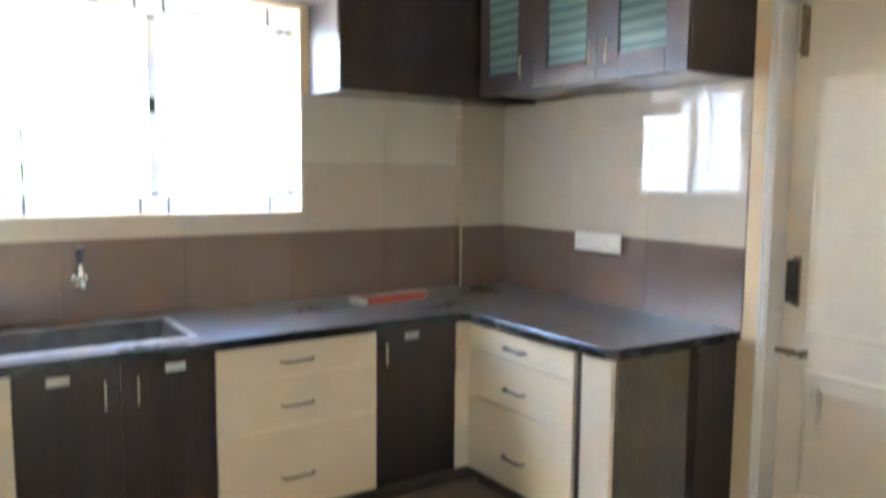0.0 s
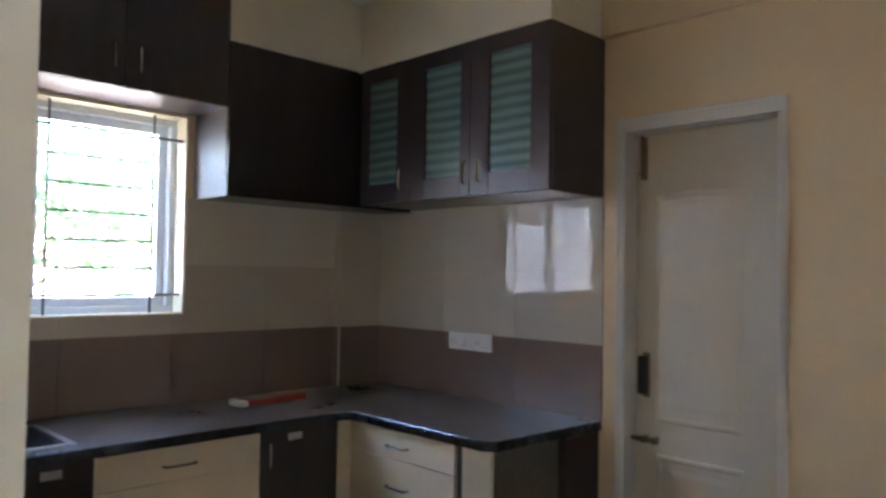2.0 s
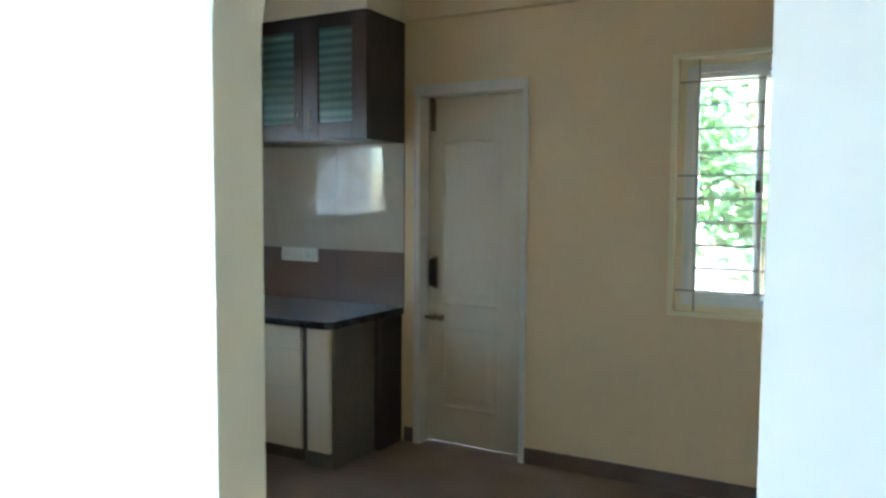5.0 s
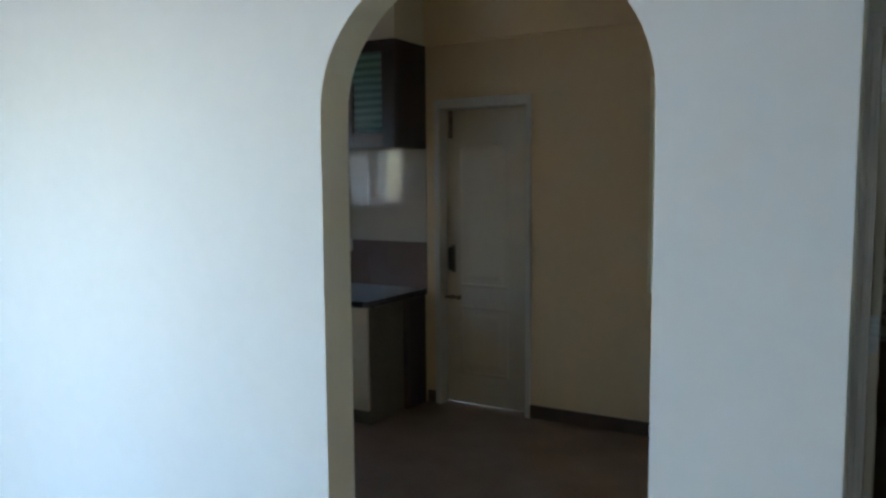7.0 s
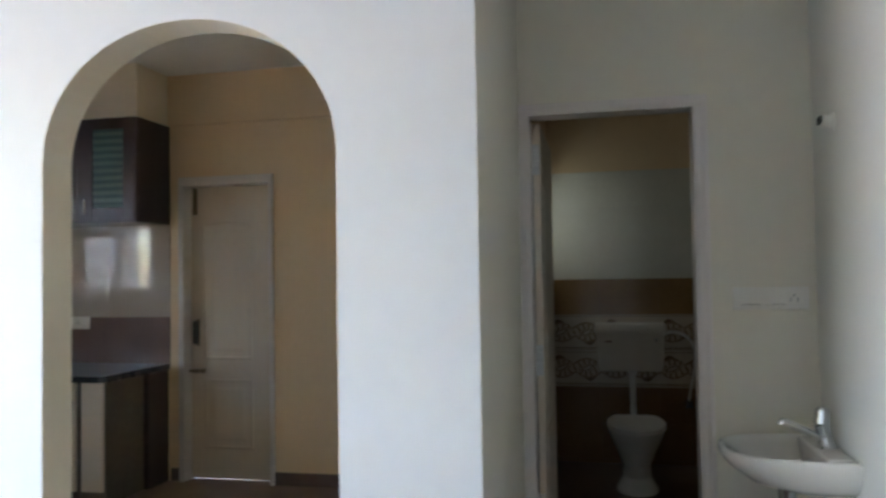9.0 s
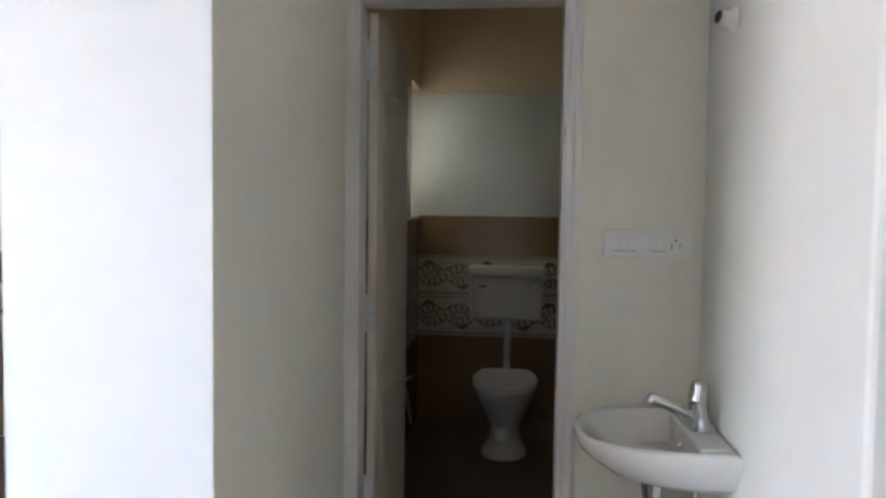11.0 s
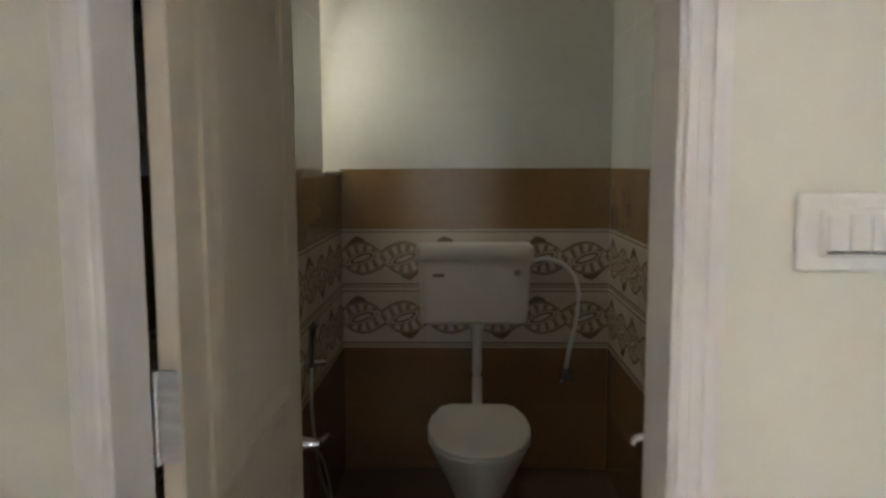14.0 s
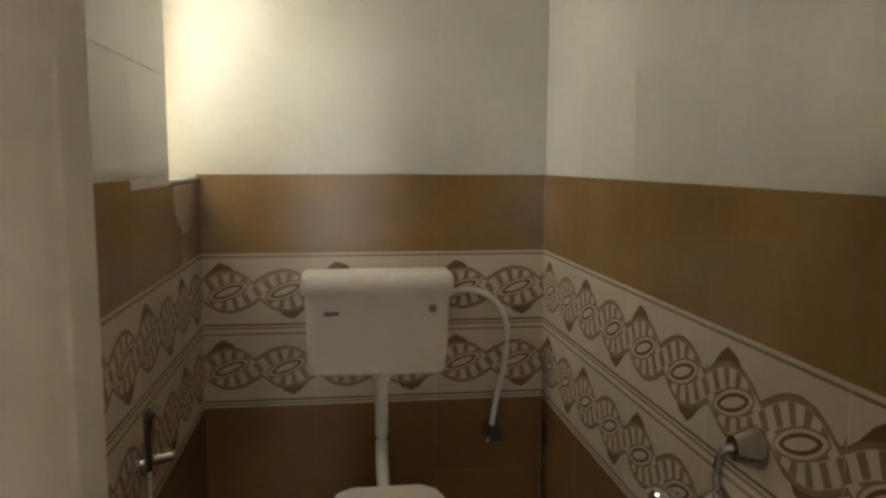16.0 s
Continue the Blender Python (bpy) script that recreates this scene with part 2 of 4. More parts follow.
def single(name, bm, material, label, category, group="", smooth=False, kind=""):
    ob = new(name, finish(name, bm, material, smooth))
    ROOTS[ob] = Vector((0, 0, 0))
    return tagged(ob, label, category, group, kind)


def add_box(bm, x0, x1, y0, y1, z0, z1, bevel=0.0, seg=1, mat=0):
    tmp = bmesh.new()
    bmesh.ops.create_cube(tmp, size=1.0)
    sx, sy, sz = x1 - x0, y1 - y0, z1 - z0
    for v in tmp.verts:
        v.co = Vector(((v.co.x + 0.5) * sx + x0, (v.co.y + 0.5) * sy + y0, (v.co.z + 0.5) * sz + z0))
    if bevel:
        bmesh.ops.bevel(tmp, geom=tmp.edges[:], offset=bevel, segments=seg, affect="EDGES", profile=0.5)
    return merge(bm, tmp, mat)


def merge(bm, tmp, mat=0):
    vmap = {v: bm.verts.new(v.co) for v in tmp.verts}
    for f in tmp.faces:
        try:
            nf = bm.faces.new([vmap[v] for v in f.verts])
            nf.material_index = mat
        except ValueError:
            pass
    tmp.free()
    return bm


def box(x0, x1, y0, y1, z0, z1, bevel=0.0, seg=1):
    return add_box(bmesh.new(), x0, x1, y0, y1, z0, z1, bevel, seg)


def add_tube(bm, pts, r, n=12, mat=0, taper=None):
    """A round tube along points, with rounded run."""
    tmp = bmesh.new()
    pts = [Vector(p) for p in pts]
    rings = []
    up = Vector((0, 0, 1))
    for i, p in enumerate(pts):
        d = (pts[min(i + 1, len(pts) - 1)] - pts[max(i - 1, 0)]).normalized()
        s = d.cross(up)
        if s.length < 0.05:
            s = d.cross(Vector((1, 0, 0)))
        s.normalize()
        u = s.cross(d)
        rad = r if taper is None else taper[i]
        rings.append([tmp.verts.new(p + rad * (math.cos(2 * math.pi * k / n) * s + math.sin(2 * math.pi * k / n) * u)) for k in range(n)])
    for a, b in zip(rings, rings[1:]):
        for k in range(n):
            tmp.faces.new((a[k], a[(k + 1) % n], b[(k + 1) % n], b[k]))
    tmp.faces.new(rings[0][::-1])
    tmp.faces.new(rings[-1])
    return merge(bm, tmp, mat)


def tube(pts, r, n=12, taper=None):
    return add_tube(bmesh.new(), pts, r, n, 0, taper)


def bend(pts, steps=6):
    """Smooths a polyline into a curved run."""
    out = []
    p = [Vector(a) for a in pts]
    for i in range(len(p) - 1):
        a, b, c, d = p[max(i - 1, 0)], p[i], p[i + 1], p[min(i + 2, len(p) - 1)]
        for k in range(steps):
            t = k / steps
            out.append(0.5 * ((2 * b) + (c - a) * t + (2 * a - 5 * b + 4 * c - d) * t * t + (3 * b - a - 3 * c + d) * t ** 3))
    out.append(p[-1])
    return out


def loft(rings, cap=True):
    """A skin over rings of equal counts of points."""
    bm = bmesh.new()
    rows = [[bm.verts.new(p) for p in ring] for ring in rings]
    n = len(rows[0])
    for a, b in zip(rows, rows[1:]):
        for k in range(n):
            bm.faces.new((a[k], a[(k + 1) % n], b[(k + 1) % n], b[k]))
    if cap:
        bm.faces.new(rows[0][::-1])
        bm.faces.new(rows[-1])
    return bm


def prism(points, axis, a, b):
    """A flat outline, pushed along an axis from a to b. points: the two other coordinates in order."""
    bm = bmesh.new()
    def at(p, v):
        return {"x": (v, p[0], p[1]), "y": (p[0], v, p[1]), "z": (p[0], p[1], v)}[axis]
    lo = [bm.verts.new(at(p, a)) for p in points]
    hi = [bm.verts.new(at(p, b)) for p in points]
    bm.faces.new(lo)
    bm.faces.new(hi[::-1])
    for k in range(len(points)):
        j = (k + 1) % len(points)
        bm.faces.new((lo[k], hi[k], hi[j], lo[j]))
    return bm


def panelled_leaf(x0, x1, y0, y1, z0, z1, panels, arched=True):
    """A moulded door leaf facing -y: a slab with sunk grooves round raised panels."""
    bm = box(x0, x1, y0, y1, z0, z1, 0.003)
    for px0, px1, pz0, pz1, arch in panels:
        outline = [(px0, pz0), (px1, pz0), (px1, pz1 - arch)]
        if arch:
            for k in range(1, 12):
                t = k / 12
                bump_z = arch * (math.sin(math.pi * t) ** 1.5)
                outline.append((px1 + (px0 - px1) * t, pz1 - arch + bump_z))
        outline.append((px0, pz1 - arch))
        cx, cz = (px0 + px1) / 2, (pz0 + pz1) / 2
        def ring(inset, y):
            fx, fz = 1 - 2 * inset / (px1 - px0), 1 - 2 * inset / (pz1 - pz0)
            return [Vector((cx + (a - cx) * fx, y, cz + (b - cz) * fz)) for a, b in outline]
        tmp = loft([ring(-0.004, y0 - 0.0005), ring(0.004, y0 - 0.0042), ring(0.014, y0 - 0.0042), ring(0.022, y0 - 0.0012),
                    ring(0.05, y0 - 0.0012), ring(0.075, y0 - 0.0042)])
        merge(bm, tmp)
    return bm


# ---- large structure ----
ARCH_Y0, ARCH_Y1 = -0.185, -0.052
W2Y = 2.60
W1X = -3.09
CEIL = 2.84

setting("floor", box(-3.3, 4.2, -5.2, 2.72, -0.15, 0.0), FLOOR, "mottled dark brown floor tiles, dusty and dull", "floor")
bath_floor = setting("floor_bathroom", box(1.085, 2.193, 0.90, 3.13, -0.1, 0.10), BATH_FLOOR, "dark brown bathroom floor, one step up", "floor")
setting("ceiling", box(-3.3, 4.2, -5.2, 3.3, CEIL, CEIL + 0.15), CEILING, "plain off-white painted ceiling", "ceiling")

# arch wall
cx, half, spring = 0.251, 0.48, 1.775
outline = [(-2.9, 0.0), (cx - half, 0.0), (cx - half, spring)]
for k in range(1, 32):
    a = math.pi * k / 32
    outline.append((cx - half * math.copysign(abs(math.cos(a)) ** 0.985, math.cos(a)), spring + 0.41 * math.sin(a) ** 0.985))
outline += [(cx + half, spring), (cx + half, 0.0), (1.137, 0.0), (1.137, CEIL), (-2.9, CEIL)]
bm = prism(outline, "y", ARCH_Y0, ARCH_Y1)
bmesh.ops.recalc_face_normals(bm, faces=bm.faces)
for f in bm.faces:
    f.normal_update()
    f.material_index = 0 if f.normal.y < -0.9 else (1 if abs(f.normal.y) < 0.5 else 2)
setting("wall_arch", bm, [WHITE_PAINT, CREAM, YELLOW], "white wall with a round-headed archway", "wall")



def pierced_wall(axis, a, b, d0, d1, holes):
    """One connected wall slab along an axis from a to b, between depths d0 and d1, with openings (u0, u1, z0, z1) through it."""
    us = sorted({a, b} | {u for h in holes for u in h[:2]})
    zs = sorted({0, CEIL} | {z for h in holes for z in h[2:]})
    bm = bmesh.new()
    vs = {}

    def v(u, z):
        if (u, z) not in vs:
            vs[u, z] = bm.verts.new((u, d0, z) if axis == "x" else (d0, u, z))
        return vs[u, z]
    for u0, u1 in zip(us, us[1:]):
        for z0, z1 in zip(zs, zs[1:]):
            if not any(h[0] <= u0 and u1 <= h[1] and h[2] <= z0 and z1 <= h[3] for h in holes):
                bm.faces.new((v(u0, z0), v(u1, z0), v(u1, z1), v(u0, z1)))
    out = bmesh.ops.extrude_face_region(bm, geom=bm.faces[:])
    moved = [g for g in out["geom"] if isinstance(g, bmesh.types.BMVert)]
    bmesh.ops.translate(bm, verts=moved, vec=(0, d1 - d0, 0) if axis == "x" else (d1 - d0, 0, 0))
    return bm


# kitchen walls
WIN1 = (0.13, 1.425, 1.235, 2.17)
bm = pierced_wall("y", -0.052, 2.72, W1X - 0.21, W1X, [WIN1])
wall_sink = setting("wall_sink", bm, YELLOW, "yellow kitchen wall behind the sink", "wall")
KD = (-1.45, -0.735, 2.12)
WIN2 = (0.050, 0.789, 0.915, 2.150)
bm = pierced_wall("x", W1X, 0.825, W2Y, 2.72, [(KD[0], KD[1], 0, KD[2]), WIN2])
wall_door = setting("wall_yard", bm, YELLOW, "plain yellow kitchen wall with door and window", "wall")
setting("wall_beam", box(-1.52, 0.825, W2Y - 0.035, W2Y, 2.485, CEIL, 0.004), YELLOW, "yellow beam along the wall under the ceiling", "beam")
setting("wall_kitchen_side", box(0.825, 0.95, ARCH_Y1, 2.72, 0, CEIL), YELLOW, "plain yellow wall", "wall")
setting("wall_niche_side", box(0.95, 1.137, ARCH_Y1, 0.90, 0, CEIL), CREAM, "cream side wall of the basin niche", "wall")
# basin niche and bathroom shell
bm = bmesh.new()
BD = (1.105, 1.88, 2.105)
add_box(bm, BD[0] - 0.025, BD[1], 0.90, 1.0, BD[2], CEIL)
add_box(bm, BD[1], 2.262, 0.90, 1.0, 0, CEIL)
add_box(bm, 1.08, BD[0], 0.90, 1.0, 0, BD[2])
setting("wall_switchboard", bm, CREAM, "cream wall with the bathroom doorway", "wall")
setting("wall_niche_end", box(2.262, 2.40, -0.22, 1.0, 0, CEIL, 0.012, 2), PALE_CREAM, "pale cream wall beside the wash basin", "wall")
setting("wall_living_right", box(2.40, 4.2, -0.22, -0.05, 0, CEIL), WHITE_PAINT, "plain white living room wall", "wall")
setting("wall_living_end", box(4.0, 4.2, -5.0, -0.22, 0, CEIL), WHITE_PAINT, "plain white living room wall", "wall")
setting("wall_living_back", box(-2.9, 4.2, -5.2, -5.0, 0, CEIL), WHITE_PAINT, "plain white living room wall", "wall")
bm = bmesh.new()
add_box(bm, -2.9, -2.7, -5.0, -3.5, 0, CEIL)
add_box(bm, -2.9, -2.7, -1.5, ARCH_Y0, 0, CEIL)
add_box(bm, -2.9, -2.7, -3.5, -1.5, 2.2, CEIL)
add_box(bm, -2.9, -2.7, -3.5, -1.5, 0, 0.3)
setting("wall_living_left", bm, WHITE_PAINT, "white living room wall with a wide balcony opening", "wall")
setting("wall_living_corner", box(-3.3, -2.9, -0.185, ARCH_Y1, 0, CEIL), WHITE_PAINT, "plain white wall end", "wall")
# bathroom walls
BX0, BX1, BY1 = 1.085, 2.193, 3.13
bath_left = setting("wall_bath_left", add_box(add_box(add_box(box(0.95, 1.08, 0.90, 1.0, 0, CEIL), 0.95, BX0, 1.0, 2.729, 0, CEIL), 0.95, BX0, 2.729, BY1, 0, 1.34), 0.95, BX0, 2.729, BY1, 2.13, CEIL),
                    YELLOW, "yellow plaster above tiled bathroom wall", "wall")
bath_back = setting("wall_bath_back", box(0.90, 2.33, BY1, 3.27, -0.1, CEIL), YELLOW, "yellow plaster above tiled bathroom wall", "wall")
bath_right = setting("wall_bath_right", box(BX1, 2.33, 1.0, BY1, 0, CEIL), YELLOW, "yellow plaster above tiled bathroom wall", "wall")

# soffit over the wall cabinets
bm = prism([(W1X, 1.464), (-2.76, 1.464), (-2.76, 2.207), (-1.52, 2.207), (-1.52, W2Y), (W1X, W2Y)], "z", 2.487, CEIL)
setting("trim_soffit", bm, SOFFIT, "beige boxed soffit above the wall cabinets", "soffit")
# corner pillar
pillar = setting("wall_pillar", box(W1X, W1X + 0.05, 2.31, W2Y, 0.80, 1.80), BEIGE_TILE, "shallow tiled pillar in the kitchen corner", "pillar")

setting("trim_corner_bead", box(W1X + 0.049, W1X + 0.060, 2.303, 2.314, 0.813, 1.779, 0.004, 2), BEIGE_TILE, "ivory bead on the tiled pillar edge", "trim")

# skirting
setting("baseboard", add_box(add_box(bmesh.new(), KD[1], 0.825, W2Y - 0.014, W2Y, 0, 0.088, 0.002), -1.515, KD[0], W2Y - 0.014, W2Y, 0, 0.088, 0.002),
        SKIRT, "dark brown tile skirting along the wall", "skirting")

# ---- kitchen: doors and windows ----


def door_frame(name, x0, x1, top, jamb_l, jamb_r, head, y0, y1, label):
    ob = thing(name, ((x0 + x1) / 2, y1, 0), label, "door frame", kind="structure")
    for a, b in ((x0, x0 + jamb_l), (x1 - jamb_r, x1)):
        part("jamb", box(a, b, y0, y1, 0.0, top - head, 0.004, 2), FRAME_PAINT, ob)
        mid = (a + b) / 2
        w = (b - a)
        part("moulding", add_box(box(mid - w * 0.36, mid - w * 0.12, y0 - 0.006, y0 + 0.001, 0.0, top - head, 0.002), mid + w * 0.12, mid + w * 0.36,
                                 y0 - 0.006, y0 + 0.001, 0.0, top - head, 0.002), FRAME_PAINT, ob)
    part("head", box(x0, x1, y0, y1, top - head, top, 0.004, 2), FRAME_PAINT, ob)
    part("moulding", box(x0 + 0.01, x1 - 0.01, y0 - 0.006, y0 + 0.001, top - head * 0.75, top - head * 0.35, 0.002), FRAME_PAINT, ob)
    return ob


door_frame("door_frame_yard", KD[0], KD[1], KD[2], 0.043, 0.034, 0.062, W2Y - 0.018, 2.717, "white enamelled wooden frame round the yard door")
yard_door = thing("door_yard", (-1.08, 2.70, 0.012), "closed ivory panelled wooden door with black pull handle", "door", kind="structure")
part("leaf", panelled_leaf(-1.4062, -0.7697, 2.682, 2.714, 0.005, 2.0574, [(-1.304, -0.94, 0.838, 1.80, 0.012), (-1.302, -0.935, 0.215, 0.697, 0)]), DOOR_PAINT, yard_door)
pull = part("handle", box(-1.378, -1.332, 2.640, 2.662, 0.945, 1.108, 0.01, 3), BLACK, yard_door, "dark plastic pull handle")
part("post", add_box(box(-1.365, -1.345, 2.655, 2.684, 0.965, 0.985, 0.003), -1.365, -1.345, 2.655, 2.684, 1.068, 1.088, 0.003), BLACK, pull)
part("backplate", box(-1.372, -1.338, 2.676, 2.683, 0.93, 1.12, 0.003), BRASS, yard_door)
latch = part("latch", tube([(-1.455, 2.655, 0.757), (-1.285, 2.655, 0.757)], 0.011), BRASS, yard_door, "aged brass sliding latch", True)
part("staple", add_box(add_box(box(-1.43, -1.41, 2.642, 2.684, 0.742, 0.772, 0.002), -1.36, -1.345, 2.642, 2.684, 0.742, 0.772, 0.002), -1.31, -1.295, 2.642, 2.684, 0.742, 0.772, 0.002), BRASS, latch)
bolt = part("tower_bolt", tube([(-1.372, 2.664, 1.865), (-1.372, 2.664, 2.05)], 0.008), BRASS, yard_door, "aged brass tower bolt", True)
part("bolt_plate", box(-1.388, -1.356, 2.677, 2.683, 1.86, 2.045, 0.002), BRASS, bolt)
part("knob", tube([(-1.372, 2.664, 1.885), (-1.372, 2.642, 1.885)], 0.006), BRASS, bolt, "", True)


def sliding_window(name, axis, a0, a1, z0, z1, depth, inner, bars, verticals, label, trim, inset=0.0, lap=0.028, g=0.042, bar=0.006, long=(), spans=()):
    """A two-sash sliding window with an iron grille. axis: the way the wall runs; depth: the place of the sashes; inner: that of the grille."""
    def b(u0, u1, d0, d1, w0, w1, bev=0.002):
        d0, d1 = min(d0, d1), max(d0, d1)
        return box(u0, u1, d0, d1, w0, w1, bev) if axis == "x" else box(d0, d1, u0, u1, w0, w1, bev)
    hole = (a0, a1, z0, z1)
    mid = (a0 + a1) / 2
    a0, a1, z0, z1 = a0 + inset, a1 - inset, z0 + inset, z1 - inset
    out = 1 if axis == "x" else -1
    ob = thing(name, (mid, depth, z0) if axis == "x" else (depth, mid, z0), label, "window", kind="structure")
    f = 0.035
    frm = part("window_frame", b(a0, a1, depth, depth + out * 0.07, z0, z0 + f), ALU, ob, "white aluminium track frame")
    for nm, args in (("head", (a0, a1, depth, depth + out * 0.07, z1 - f, z1)), ("jamb", (a0, a0 + f, depth, depth + out * 0.07, z0 + f, z1 - f)),
                     ("jamb", (a1 - f, a1, depth, depth + out * 0.07, z0 + f, z1 - f))):
        part(nm, b(*args), ALU, ob)
    for k, (s0, s1) in enumerate(((a0 + f, mid + lap), (mid - lap, a1 - f))):
        d = depth + out * (0.008 + 0.03 * k)
        e = d + out * 0.024
        sash = part("sash", b(s0, s1, d, e, z0 + f, z0 + f + g), ALU, ob, "white aluminium sliding sash")
        part("rail", b(s0, s1, d, e, z1 - f - g, z1 - f), ALU, sash)
        part("stile", b(s0, s0 + g, d, e, z0 + f + g, z1 - f - g), ALU, sash)
        part("stile", b(s1 - g, s1, d, e, z0 + f + g, z1 - f - g), ALU, sash)
        pane = part("pane", b(s0 + g - 0.004, s1 - g + 0.004, d + out * 0.010, d + out * 0.014, z0 + f + g - 0.004, z1 - f - g + 0.004, 0), GLASS, sash, "clear window glass")
        pane.visible_shadow = False
    lock = b(mid - 0.012, mid + 0.012, depth - out * 0.016, depth + out * 0.006, (z0 + z1) / 2 - 0.03, (z0 + z1) / 2 + 0.03)
    part("lock", lock, BLACK, ob, "small dark sash lock")
    a0, a1, z0, z1 = hole
    gr = thing(name.replace("window", "window_grille"), (mid, inner, z0) if axis == "x" else (inner, mid, z0), "thin painted iron window grille of flat bars", "grille", kind="structure")
    for k, z in enumerate(bars):
        for u0, u1 in ((a0 - 0.003, a1 + 0.003),) if k in long else spans:
            part("bar", b(u0, u1, inner - 0.004, inner + 0.004, z - bar, z + bar, 0.001), IRON_PALE if trim else IRON, gr)
    for u in verticals:
        part("upright", b(u - 0.005, u + 0.005, inner + out * 0.004, inner + out * 0.011, z0, z1, 0.001), IRON_PALE if trim else IRON, gr)
    if trim:
        tr = thing(name.replace("window", "window_trim"), (mid, depth, z0) if axis == "x" else (depth, mid, z0), "cream painted plaster band round the window", "trim", kind="structure")
        face = W2Y if axis == "x" else W1X
        w, p = trim
        d0, d1 = face - out * p, face + out * 0.004
        for args in ((a0 - w, a1 + w, d0, d1, z1, z1 + w * 0.8), (a0 - w, a1 + w, d0, d1, z0 - w * 0.8, z0), (a0 - w, a0, d0, d1, z0, z1), (a1, a1 + w, d0, d1, z0, z1)):
            part("band", b(*args), REVEAL, tr)
        if inset:
            d0, d1 = depth - out * 0.005, depth + out * 0.07
            for args in ((a0, a1, d0, d1, z1 - inset, z1), (a0, a1, d0, d1, z0, z0 + inset), (a0, a0 + inset, d0, d1, z0 + inset, z1 - inset), (a1 - inset, a1, d0, d1, z0 + inset, z1 - inset)):
                part("lining", b(*args, 0.001), REVEAL, tr)
    return ob


sliding_window("window_sink", "y", WIN1[0], WIN1[1], WIN1[2], WIN1[3], W1X - 0.10, W1X - 0.03, [1.323 + 0.1225 * k for k in range(7)],
               (0.273, 0.708, 0.824, 1.282), "bright two-sash sliding window over the sink", None, 0.0, 0.03, 0.040, 0.0055, (0, 6), ((0.273, 0.708), (0.824, 1.282)))
sliding_window("window_yard", "x", WIN2[0], WIN2[1], WIN2[2], WIN2[3], W2Y + 0.05, W2Y + 0.022, [1.018 + 0.1135 * k for k in range(10)],
               (0.141, 0.700), "two-sash sliding window looking on trees", (0.026, 0.026), 0.030, 0.02, 0.027, 0.0045, (0, 4, 5, 9), ((0.141, 0.700),))
# plastered reveals of the window over the sink
bm = bmesh.new()
add_box(bm, W1X - 0.098, W1X + 0.004, WIN1[0], WIN1[1], WIN1[2] - 0.004, WIN1[2] + 0.004)
add_box(bm, W1X - 0.098, W1X + 0.004, WIN1[0], WIN1[1], WIN1[3] - 0.004, WIN1[3] + 0.004)
add_box(bm, W1X - 0.098, W1X + 0.004, WIN1[1] - 0.004, WIN1[1] + 0.004, WIN1[2], WIN1[3])
add_box(bm, W1X - 0.098, W1X + 0.004, WIN1[0] - 0.004, WIN1[0] + 0.004, WIN1[2], WIN1[3])
setting("trim_sink_window", bm, REVEAL, "cream painted window reveal", "trim")

# ---- kitchen: cabinets ----


def bar_handle(parent, p, vertical, length, out, material=None, r=0.006):
    """A chrome bow handle at p; out: the way it stands off the door."""
    p, out = Vector(p), Vector(out)
    along = Vector((0, 0, 1)) if vertical else Vector((0, 0, 1)).cross(out)
    a, c = p - along * length / 2, p + along * length / 2
    pts = [a, a + out * 0.024 + along * 0.004, a + out * 0.028 + along * 0.014, c + out * 0.028 - along * 0.014, c + out * 0.024 - along * 0.004, c]
    return part("handle", tube(pts, r, 10), material or CHROME, parent, "chrome bow handle", True)


FX, FY = -2.455, 1.95
KICK = 0.09
UNITS = "lower cabinets under the worktop"


def base_unit_w1(y0, y1, label, fronts, color):
    ob = thing("base_cabinet", ((W1X + FX) / 2, (y0 + y1) / 2, 0), label, "cabinet", UNITS)
    body_top = 0.60 if "sink" in label else 0.772
    # body coloured dark so the gaps between fronts look shaded
    part("body", box(W1X + 0.01, FX - 0.021, y0 + 0.001, y1 - 0.001, KICK, body_top), KICK_AND_GAP_SHADE, ob)
    part("kickboard", box(W1X + 0.05, FX - 0.06, y0 + 0.001, y1 - 0.001, 0, KICK), KICK_AND_GAP_SHADE, ob)
    for kind_, a, b, z0, z1, hy in fronts:
        fr = part(kind_, box(FX - 0.02, FX, a + 0.002, b - 0.002, z0 + 0.002, z1 - 0.002, 0.0018), color, ob)
        if kind_ == "drawer":
            bar_handle(fr, (FX - 0.001, (a + b) / 2 - 0.02, {0.635: 0.695, 0.432: 0.522}.get(z0, 0.232)), False, 0.13, (1, 0, 0), HANDLE, 0.005)
        elif hy is not None:
            bar_handle(fr, (FX - 0.001, hy, 0.665), True, 0.11, (1, 0, 0), HANDLE, 0.005)
            m = (a + b) / 2 if abs(hy - (a + b) / 2) < 0.1 else (a + b) / 2 + (0.02 if hy < (a + b) / 2 else -0.03)
            m -= 0.05 if y0 > 1.4 else 0.0
            part("sticker", box(FX - 0.001, FX + 0.0012, m - 0.035, m + 0.035, 0.715, 0.745), LABEL_AND_SHADE_GREY, fr, "small grey sticker")
    return ob


